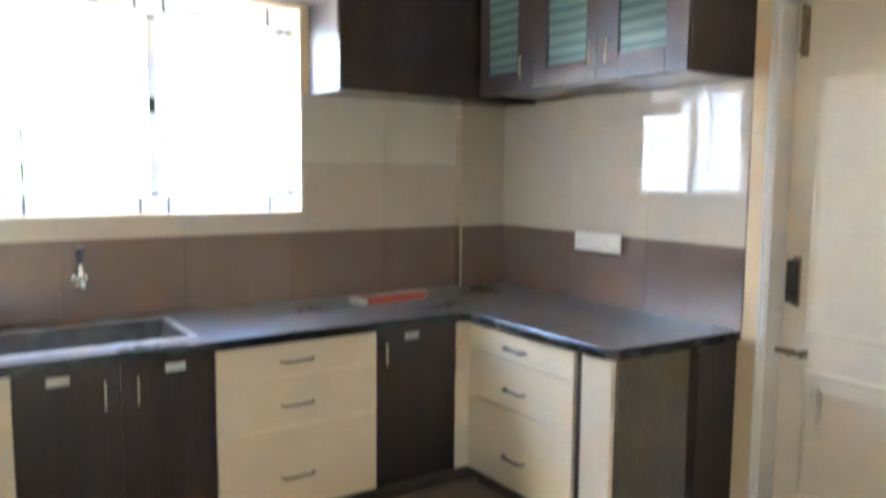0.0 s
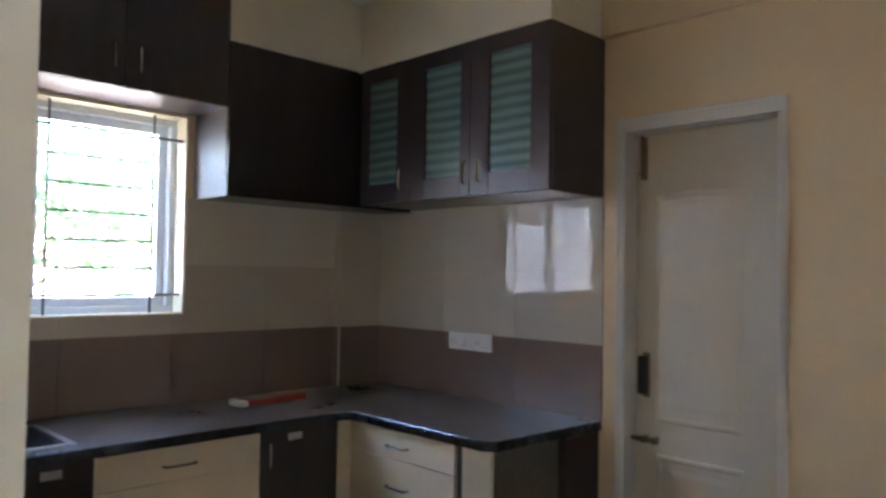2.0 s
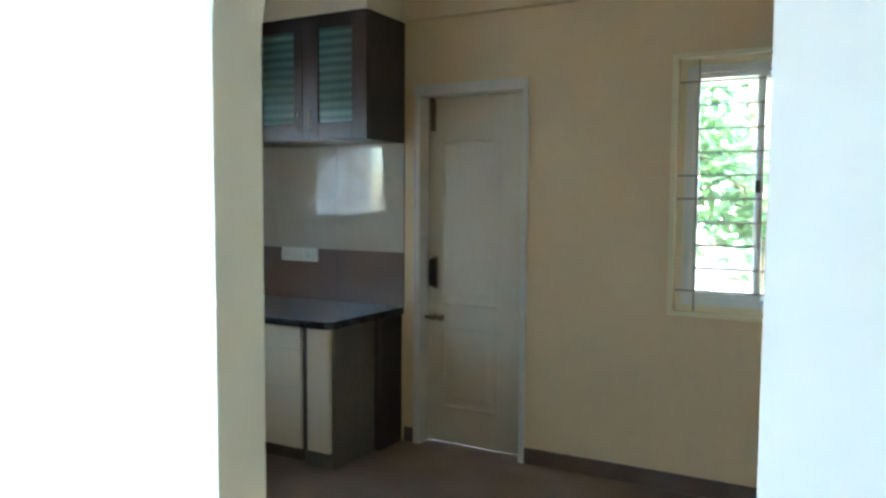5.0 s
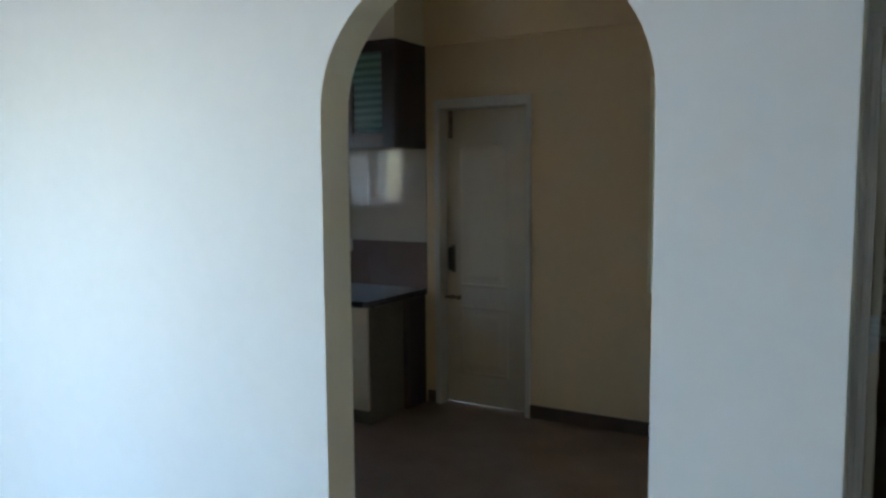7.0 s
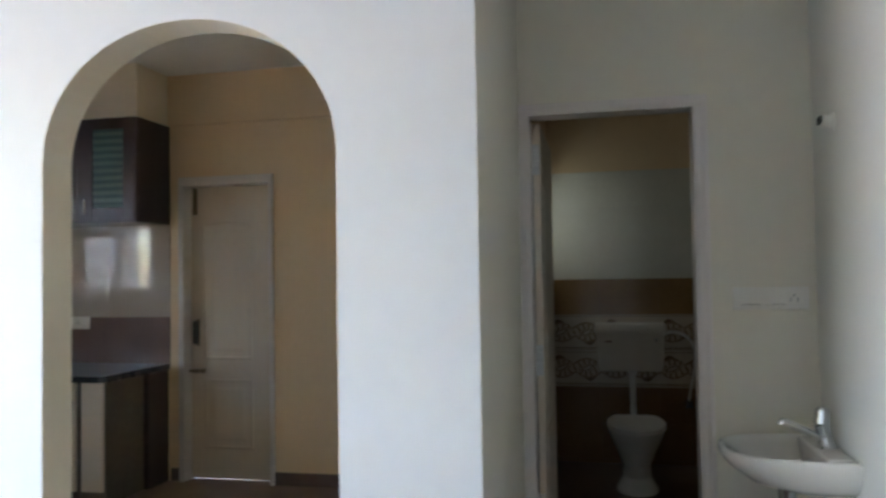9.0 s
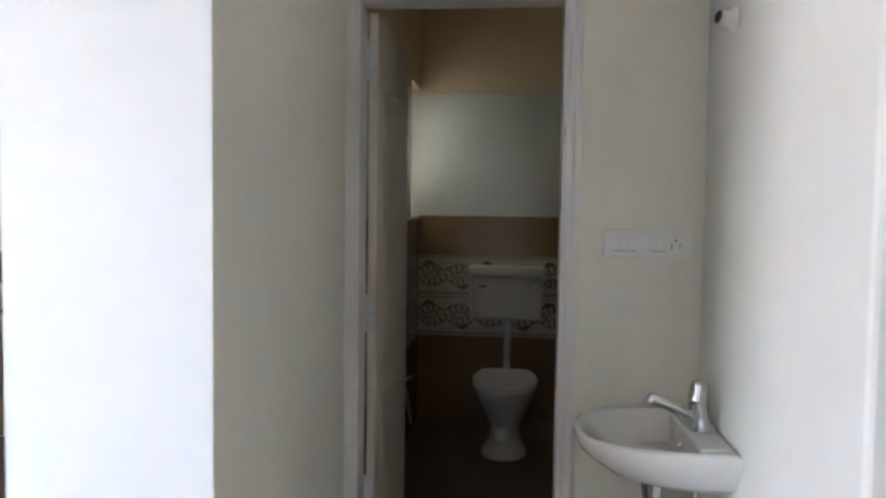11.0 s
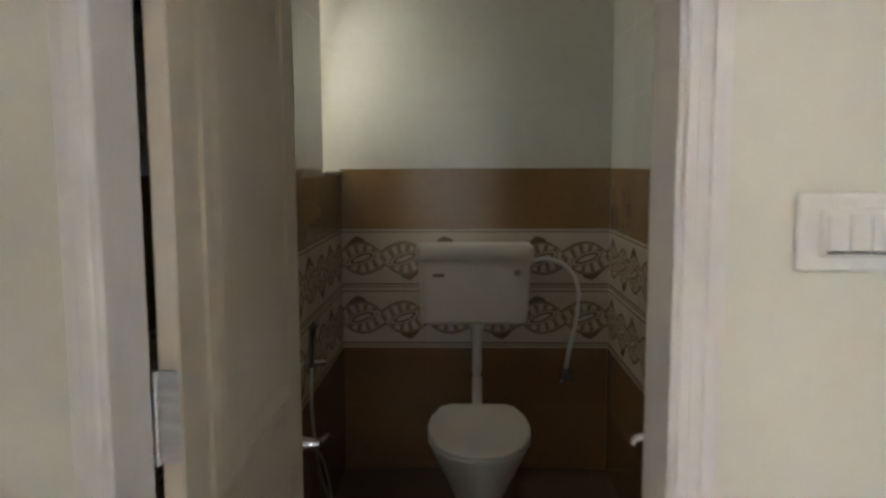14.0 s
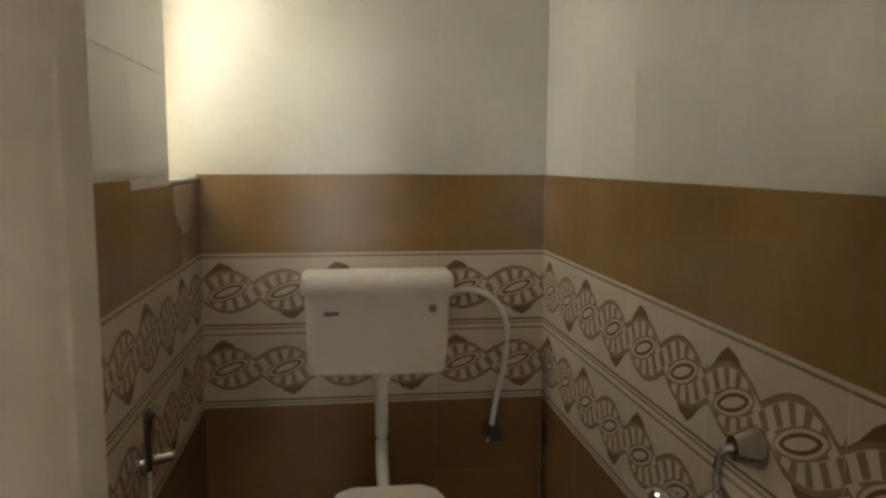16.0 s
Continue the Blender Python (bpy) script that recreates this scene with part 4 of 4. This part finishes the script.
hose = thing("cistern_hose", (2.0, 3.1, 0.5), "pale flexible inlet hose hanging beside the cistern", "hose")
part("hose", tube(bend([(1.856, 3.05, 0.985), (1.90, 3.05, 1.0), (1.96, 3.06, 0.99), (2.02, 3.07, 0.95), (2.055, 3.08, 0.87), (2.05, 3.085, 0.75), (2.025, 3.09, 0.63), (2.01, 3.09, 0.54)]), 0.009, 12), PIPE, hose, "", True)
part("valve", tube([(2.01, 3.124, 0.52), (2.01, 3.075, 0.52)], 0.022, 18, [0.03, 0.02]), CHROME, hose, "chrome angle valve", True)
vk = part("valve_knob", tube([(2.01, 3.075, 0.52), (2.01, 3.066, 0.52), (2.01, 3.044, 0.52)], 0.016, 16, [0.012, 0.024, 0.022]), HANDLE, hose, "", True)
for k in range(4):
    a = math.pi * (k / 2 + 0.25)
    part("grip", tube([(2.01 + 0.016 * math.cos(a), 3.055, 0.52 + 0.016 * math.sin(a)), (2.01 + 0.034 * math.cos(a), 3.053, 0.52 + 0.034 * math.sin(a))], 0.009, 8), HANDLE, vk, "", True)

mix = thing("shower_mixer", (2.15, 1.82, 0.77), "chrome wall mixer with bent pipe on the tiled wall", "mixer tap")
X, MY, MZ = BX1 - 0.008, 1.86, 0.765
part("body", tube([(2.13, MY - 0.12, MZ), (2.13, MY + 0.12, MZ)], 0.026, 18), CHROME, mix, "", True)
for y in (MY - 0.09, MY + 0.09):
    part("flange", tube([(X, y, MZ), (X - 0.014, y, MZ)], 0.042, 22, [0.043, 0.032]), CHROME, mix, "", True)
    part("inlet", tube([(X - 0.01, y, MZ), (2.13, y, MZ)], 0.015, 14), CHROME, mix, "", True)
for y, d in ((MY - 0.125, -1), (MY + 0.125, 1)):
    kn = part("knob", tube([(2.13, y, MZ), (2.125, y + d * 0.02, MZ), (2.12, y + d * 0.05, MZ)], 0.026, 14, [0.018, 0.028, 0.024]), CHROME, mix, "", True)
    for k in range(3):
        a = 2 * math.pi * k / 3 + 0.4
        part("grip", tube([(2.122, y + d * 0.035, MZ), (2.122 + 0.034 * math.cos(a), y + d * 0.038, MZ + 0.034 * math.sin(a))], 0.008, 8), CHROME, kn, "", True)
part("spout", tube(bend([(2.13, MY - 0.02, MZ - 0.01), (2.10, MY, MZ - 0.05), (2.06, MY + 0.02, MZ - 0.065), (2.025, MY + 0.03, MZ - 0.075), (2.018, MY + 0.03, MZ - 0.09)]), 0.013, 14), CHROME, mix, "", True)
part("diverter", tube([(2.13, MY - 0.03, MZ + 0.01), (2.13, MY - 0.03, MZ + 0.06)], 0.02, 14, [0.022, 0.012]), CHROME, mix, "", True)
part("riser", tube(bend([(2.13, MY - 0.03, MZ + 0.05), (2.13, MY - 0.026, 0.89), (2.131, MY - 0.029, 0.922), (2.137, MY - 0.036, 0.941), (2.155, MY - 0.045, 0.946), (X - 0.01, MY - 0.045, 0.946)]), 0.008, 12), CHROME, mix, "", True)
part("riser_flange", tube([(X, MY - 0.045, 0.946), (X - 0.006, MY - 0.045, 0.946), (X - 0.042, MY - 0.045, 0.946)], 0.036, 22, [0.037, 0.036, 0.021]), CHROME, mix, "", True)

hf = thing("health_faucet", (1.13, 2.36, 0.5), "chrome hand spray with hose on the tiled wall", "spray tap")
XL = BX0 + 0.008
part("flange", tube([(XL, 2.37, 0.75), (XL + 0.012, 2.37, 0.75)], 0.03, 18), CHROME, hf, "", True)
part("hook", tube([(XL + 0.01, 2.37, 0.75), (XL + 0.055, 2.40, 0.748)], 0.009, 12, [0.012, 0.009]), CHROME, hf, "", True)
part("spray", tube([(1.125, 2.30, 0.76), (1.13, 2.285, 0.83), (1.14, 2.25, 0.895), (1.16, 2.225, 0.915)], 0.013, 14, [0.008, 0.010, 0.011, 0.010]), HANDLE, hf, "", True)
part("valve", tube([(XL, 2.27, 0.525), (1.15, 2.27, 0.525)], 0.02, 16, [0.028, 0.016]), CHROME, hf, "", True)
part("valve_lever", tube([(1.145, 2.27, 0.525), (1.16, 2.33, 0.53), (1.17, 2.37, 0.51)], 0.01, 12, [0.014, 0.011, 0.008]), CHROME, hf, "", True)
part("hose", tube(bend([(1.125, 2.30, 0.76), (1.12, 2.31, 0.62), (1.125, 2.37, 0.42), (1.135, 2.46, 0.28), (1.135, 2.52, 0.23), (1.13, 2.53, 0.27), (1.125, 2.45, 0.40), (1.13, 2.30, 0.50)]), 0.005, 10), STEEL, hf, "", True)

# bathroom window: unseen opaque pane added behind the deep sill to block outside light
bwin = thing("window_bathroom", (0.88, 2.925, 1.34), "bathroom window over a tiled sill, with an added opaque pane blocking outside light", "window", kind="structure")
part("frosted_pane", box(0.884, 0.890, 2.735, 3.128, 1.345, 2.10), OPAQUE_FROSTED, bwin)
for z0, z1 in ((1.342, 1.372), (2.09, 2.12)):
    part("frame_rail", box(0.872, 0.898, 2.722, 3.135, z0, z1, 0.002), ALU, bwin)
for y0, y1 in ((2.722, 2.75), (3.107, 3.135)):
    part("frame_stile", box(0.872, 0.898, y0, y1, 1.373, 2.089, 0.002), ALU, bwin)
setting("trim_bath_reveal", box(0.952, BX0 + 0.006, 2.7292, 2.736, 1.3525, 2.128, 0.001), PALE_TILE, "pale tiled reveal of the bathroom window", "trim")
# bathroom window sill and frame
setting("window_sill_bath", box(0.952, BX0 + 0.012, 2.731, BY1 - 0.006, 1.34, 1.352, 0.002), PALE_TILE, "pale tiled sill of the bathroom window", "sill")

# ---- outdoors ----
setting("ground", box(-60, 60, -60, 70, -0.8, -0.45), EARTH, "dry bare earth round the house", "ground")
setting("sunshade", prism([(-0.35, 2.16), (0.82, 2.16), (0.82, 2.23), (-0.35, 2.23)], "y", 2.722, 3.6), SUNSHADE, "white plastered concrete sunshade over the window", "sunshade")
setting("compound_wall_yard", box(-14, 12, 7.2, 7.4, -0.45, 1.05, 0.02), COMPOUND, "pink plastered compound wall", "wall")
setting("compound_wall_side", box(-7.2, -7.0, -9, 7.2, -0.45, 0.75, 0.02), COMPOUND, "pink plastered compound wall", "wall")


def tree(x, y, height, spread, seed, label, leaves=2600, girth=1.0):
    rng = random.Random(seed)
    ob = thing("tree", (x, y, -0.45), label, "tree", "trees in the yard")
    base = Vector((x, y, -0.45))
    lean = Vector((rng.uniform(-0.12, 0.12), rng.uniform(-0.12, 0.12), 1))
    pts = [base + lean * height * t + Vector((0.06 * math.sin(5 * t + seed), 0.05 * math.cos(4 * t), 0)) for t in (0, 0.15, 0.3, 0.45, 0.6, 0.75)]
    part("trunk", tube(pts, 0.1, 12, [girth * q for q in (0.16, 0.13, 0.115, 0.10, 0.08, 0.05)]), BARK, ob, "", True)
    tips = []
    bm = bmesh.new()
    for k in range(11):
        t = rng.uniform(0.3, 0.74)
        start = base + lean * height * t
        a = rng.uniform(0, 2 * math.pi)
        out = Vector((math.cos(a), math.sin(a), rng.uniform(0.1, 0.8))).normalized()
        L = spread * rng.uniform(0.6, 1.1)
        mid = start + out * L * 0.5 + Vector((0, 0, 0.12))
        end = start + out * L + Vector((0, 0, rng.uniform(-0.1, 0.35)))
        add_tube(bm, [start, mid, end], 0.03, 7, 0, [0.045, 0.028, 0.01])
        tips += [mid, end, end, start + out * L * 0.75]
    part("limbs", bm, BARK, ob, "", True)
    vs, fs = [], []
    for k in range(leaves):
        c = tips[rng.randrange(len(tips))]
        r = spread * 0.42 * rng.random() ** 0.6
        d = Vector((rng.gauss(0, 1), rng.gauss(0, 1), rng.gauss(0, 0.75))).normalized() * r
        p = c + d
        u = Vector((rng.gauss(0, 1), rng.gauss(0, 1), rng.gauss(0, 0.6))).normalized()
        w = u.cross(Vector((rng.gauss(0, 1), rng.gauss(0, 1), 1.2))).normalized()
        s = rng.uniform(0.05, 0.10)
        i = len(vs)
        vs += [p - u * s, p + w * s * 0.42, p + u * s, p - w * s * 0.42]
        fs.append((i, i + 1, i + 2, i + 3))
    me = bpy.data.meshes.new("crown")
    me.from_pydata([tuple(v - base) for v in vs], [], fs)
    me.materials.append(LEAF)
    crown = new("crown", me)
    crown.parent = ob
    ROOTS[crown] = base
    return ob


for x, y, h, spread, seed, girth in ((-0.6, 5.6, 4.6, 1.5, 3, 1.0), (0.40, 4.9, 4.6, 1.2, 8, 1.3), (1.9, 5.2, 5.2, 1.7, 5, 1.0), (-2.6, 6.3, 5.0, 1.6, 12, 1.0), (0.2, 9.5, 6.5, 2.2, 21, 1.0), (-3.4, 10.5, 7.0, 2.4, 22, 1.0), (3.2, 10.0, 6.8, 2.3, 23, 1.0)):
    tree(x, y, h, spread, seed, "leafy yard tree with a pale trunk behind the house", 4200, girth)
for x, y, h, spread, seed in ((-8.6, 0.2, 4.6, 1.8, 32), (-9.4, 2.4, 5.0, 1.9, 33), (-10.4, 5.0, 5.4, 2.0, 34)):
    tree(x, y, h, spread, seed, "leafy yard tree beyond the sink window", 3800)

house = thing("neighbour_house", (-7.6, -2.7, -0.45), "pale plastered neighbouring house beyond the compound wall", "house")
part("wall", box(-9.4, -7.3, -5.62, -1.2, -0.45, 4.0, 0.01), SUNSHADE, house)
part("plinth", box(-9.4, -7.26, -5.66, -1.16, -0.45, 0.15, 0.01), COMPOUND, house)
part("roof", box(-9.5, -7.1, -5.7, -1.05, 4.0, 4.14, 0.01), SUNSHADE, house)
for z in (1.0, 1.9, 2.8):
    part("string_course", box(-7.3, -7.27, -5.62, -1.2, z, z + 0.06, 0.004), SUNSHADE, house)

# ---- tiles, last ----
TILE_CACHE = {}


def motif_layers(bm, w, h, y):
    """The printed chain of leaf shapes on a border tile, as thin raised layers."""
    def poly(pts, lift, mat):
        a = [bm.verts.new((min(max(p[0], 0.0006 + lift * 0.01), w - 0.0006), y - lift, p[1])) for p in pts]
        f = bm.faces.new(a)
        f.material_index = mat

    def oval(cx_, cz_, rx, rz, tilt, lift, mat, n=20, point=1.0):
        pts = []
        for k in range(n):
            a = 2 * math.pi * k / n
            u, v = rx * math.cos(a), rz * math.copysign(abs(math.sin(a)) ** point, math.sin(a))
            pts.append((cx_ + u * math.cos(tilt) - v * math.sin(tilt), cz_ + u * math.sin(tilt) + v * math.cos(tilt)))
        poly(pts, lift, mat)

    for z0, z1, mat in ((0.006, 0.011, 3), (0.017, 0.023, 2), (h - 0.013, h - 0.007, 3)):
        poly([(0.001, z0), (w - 0.001, z0), (w - 0.001, z1), (0.001, z1)], 0.0003, mat)
    k, mid = w / 0.385, 0.127
    eyes = [0.094 * k + 0.1925 * k * n for n in range(-2, 4)]
    step = 0.1925 * k

    def strip(lo, hi, lift, mat):
        for (a, b), (c, d) in zip(zip(lo, hi), zip(lo[1:], hi[1:])):
            if max(a[0], b[0], c[0], d[0]) > 0.001 and min(a[0], b[0], c[0], d[0]) < w - 0.001:
                poly([a, c, d, b], lift, mat)

    def ribbon(x0, half, lift, mat, u0, u1, n=15):
        """The rising strand from under one eye to over the next; u runs from 0 to 1 between the two eyes."""
        lo, hi = [], []
        for i in range(n + 1):
            u = u0 + (u1 - u0) * i / n
            x, z = x0 + step * u, mid - 0.040 * math.cos(math.pi * u)
            slope = 0.040 * math.pi / step * math.sin(math.pi * u)
            q = math.hypot(1, slope)
            e = min(1.0, (u + 0.56) / 0.5, (1.56 - u) / 0.5)
            e = half * math.sqrt(max(e, 0.0))
            lo.append((x + slope / q * e, z - e / q))
            hi.append((x - slope / q * e, z + e / q))
        strip(lo, hi, lift, mat)

    for n_, cx_ in enumerate(eyes):
        d = 1 if n_ % 2 == 0 else -1
        # swept tip of the twist, folded behind the strand
        if -0.05 < cx_ < w + 0.05:
            poly([(cx_ - d * 0.092 * k, mid - d * 0.020), (cx_ - d * 0.078 * k, mid + d * 0.045), (cx_ - d * 0.046 * k, mid + d * 0.078), (cx_ - d * 0.024 * k, mid + d * 0.092),
                  (cx_ + d * 0.010 * k, mid + d * 0.080), (cx_ + d * 0.050 * k, mid + d * 0.030), (cx_ + d * 0.075 * k, mid - d * 0.02)], 0.0002, 2)
    for cx_ in eyes:
        ribbon(cx_, 0.031, 0.0005, 2, -0.55, 1.55)
        ribbon(cx_, 0.029, 0.0007, 3, -0.54, 1.54)
        ribbon(cx_, 0.019, 0.0009, 1, -0.42, 1.42)
        for i in range(9):
            u = -0.30 + 0.19 * i
            ribbon(cx_, 0.0175, 0.0011, 3, u, u + 0.085, 2)
    for cx_ in eyes:
        if not -0.06 < cx_ < w + 0.06:
            continue
        for rx, rz, lift, mat in ((0.074, 0.026, 0.0013, 3), (0.068, 0.022, 0.0015, 1), (0.056, 0.0165, 0.0017, 2), (0.042, 0.0095, 0.0019, 1)):
            oval(cx_, mid, rx * k, rz, 0.36, lift, mat, 22, 1.25)


def lay_tile(parent, u, v, w, h, spin, origin, material, motif=False):
    """One wall tile, standing 6 mm proud of the wall. spin: the turn of the wall about z; origin: a point of the wall at its foot."""
    key = (round(w, 4), round(h, 4), material.name, motif)
    if key not in TILE_CACHE:
        bm = box(0.0005, w - 0.0005, -0.006, 0.003, 0.0005, h - 0.0005, 0.0005)
        mats = [material]
        bmesh.ops.recalc_face_normals(bm, faces=bm.faces)
        if motif:
            mats = [material, MOTIF_BASE, MOTIF_DARK, MOTIF_MID]
            motif_layers(bm, w, h, -0.006)
            for f in bm.faces:
                f.normal_update()
                if f.normal.y > 0.9 and len(f.verts) > 3 and f.verts[0].co.y < -0.0061:
                    f.normal_flip()
        me = bpy.data.meshes.new("tile")
        bm.to_mesh(me)
        bm.free()
        for mm in mats:
            me.materials.append(mm)
        TILE_CACHE[key] = me
    ob = new("tile", TILE_CACHE[key])
    ob.parent = parent
    ob.matrix_basis = Matrix.Translation(origin) @ Matrix.Rotation(radians(spin), 4, "Z") @ Matrix.Translation((u, 0, v))
    return ob


ROWS_K = ((0.812, 1.14), (1.14, 1.465), (1.465, 1.786))
# grout beds stand 2 mm proud of the plaster
setting("trim_tile_bed_yard", box(W1X + 0.05, -1.521, W2Y - 0.002, W2Y + 0.001, 0.775, 1.786), GROUT, "pale tile grout bed", "grout")
bm = bmesh.new()
add_box(bm, W1X - 0.001, W1X + 0.002, 1.43, 2.31, 0.775, 1.786)
add_box(bm, W1X - 0.001, W1X + 0.002, -0.043, 1.43, 0.775, 1.229)
setting("trim_tile_bed_sink", bm, GROUT, "pale tile grout bed", "grout")
for z0, z1 in ROWS_K:
    for x0, x1 in ((W1X + 0.05, -2.995), (-2.995, -2.505), (-2.505, -2.013), (-2.013, -1.521)):
        lay_tile(wall_door, x0, z0, x1 - x0, z1 - z0, 0, (0, W2Y - 0.001, 0), BROWN_TILE if z0 < 1 else BEIGE_TILE)
    for y0, y1 in ((-0.043, 0.38), (0.38, 0.876), (0.876, 1.37), (1.37, 1.865), (1.865, 2.309)):
        top = z1
        if y1 < 1.43 and z0 > 1.2:
            continue
        if y1 < 1.43 and z1 > 1.235:
            top = 1.229
        a = y0
        if y0 < 1.43 < y1 and z1 > 1.235:
            a = 1.432
            if z0 < 1.2:
                lay_tile(wall_sink, y0, z0, 1.43 - y0, 1.229 - z0, 90, (W1X + 0.001, 0, 0), BEIGE_TILE)
        lay_tile(wall_sink, a, z0, y1 - a, top - z0, 90, (W1X + 0.001, 0, 0), BROWN_TILE if z0 < 1 else (BEIGE_TILE if z0 < 1.4 else IVORY_TILE))
    lay_tile(pillar, 2.312, z0, 0.286, z1 - z0, 90, (W1X + 0.051, 0, 0), BROWN_TILE if z0 < 1 else BEIGE_TILE)
    lay_tile(pillar, W1X + 0.001, z0, 0.052, z1 - z0, 0, (0, 2.309, 0), BROWN_TILE if z0 < 1 else BEIGE_TILE)

ROWS_B = [(0.10, 0.126, "deep"), (0.126, 0.373, "deep"), (0.373, 0.62, "deep"), (0.62, 0.8665, "motif"), (0.8665, 1.113, "motif"), (1.113, 1.36, "ochre"), (1.36, 1.61, "pale"), (1.61, 1.858, "pale"), (1.858, 2.105, "pale")]
MATS_B = {"deep": DEEP_TILE, "motif": MOTIF_BASE, "ochre": OCHRE_TILE, "pale": PALE_TILE}
setting("trim_tile_bed_back", box(0.952, BX1 - 0.0067, BY1 - 0.0066, BY1 + 0.001, 0.10, 2.105), GROUT_PALE, "pale tile grout bed", "grout")
setting("trim_tile_bed_right", box(BX1 - 0.0066, BX1 + 0.001, 1.0, BY1 - 0.0072, 0.10, 2.105), GROUT_PALE, "pale tile grout bed", "grout")
bm = box(BX0 - 0.001, BX0 + 0.0055, 1.003, 2.728, 0.10, 2.105)
add_box(bm, BX0 - 0.001, BX0 + 0.0055, 2.728, BY1 - 0.0065, 0.10, 1.339)
setting("trim_tile_bed_left", bm, GROUT_PALE, "pale tile grout bed", "grout")
for z0, z1 in ((0.10, 0.6195), (1.1135, 1.3595)):
    setting("trim_brown_grout_back", box(BX0 + 0.0065, BX1 - 0.0075, BY1 - 0.00685, BY1 - 0.0064, z0, z1), GROUT_BROWN, "brown tile grout", "grout")
    setting("trim_brown_grout_right", box(BX1 - 0.00685, BX1 - 0.0064, 1.0, BY1 - 0.0075, z0, z1), GROUT_BROWN, "brown tile grout", "grout")
for z0, z1, kind_ in ROWS_B:
    mt = MATS_B[kind_]
    cols = [(1.085, 1.438), (1.438, 1.825), (1.825, 2.186)]
    if z0 > 1.3:
        cols = [(0.952, 1.085)] + cols
    for x0, x1 in cols:
        lay_tile(bath_back, x0, z0, x1 - x0, z1 - z0, 0, (0, BY1 - 0.001, 0), mt, kind_ == "motif")
    edges = [3.122, 2.76, 2.375, 1.99, 1.605, 1.22, 1.004]
    for a, b in zip(edges, edges[1:]):
        lay_tile(bath_right, -a, z0, a - b, z1 - z0, -90, (BX1 - 0.001, 0, 0), mt, kind_ == "motif" and a - b > 0.3)
        y0, y1 = b, a
        if z1 > 1.345 and y1 > 2.729:
            if y0 < 2.727 and z0 > 1.345:
                y1 = 2.727
            elif z0 > 1.345:
                continue
            elif z0 > 1.1:
                lay_tile(bath_left, y0, z0, y1 - y0, 1.338 - z0, 90, (BX0 + 0.001, 0, 0), mt)
                continue
        lay_tile(bath_left, y0, z0, y1 - y0, z1 - z0, 90, (BX0 + 0.001, 0, 0), mt, kind_ == "motif" and y1 - y0 > 0.3)
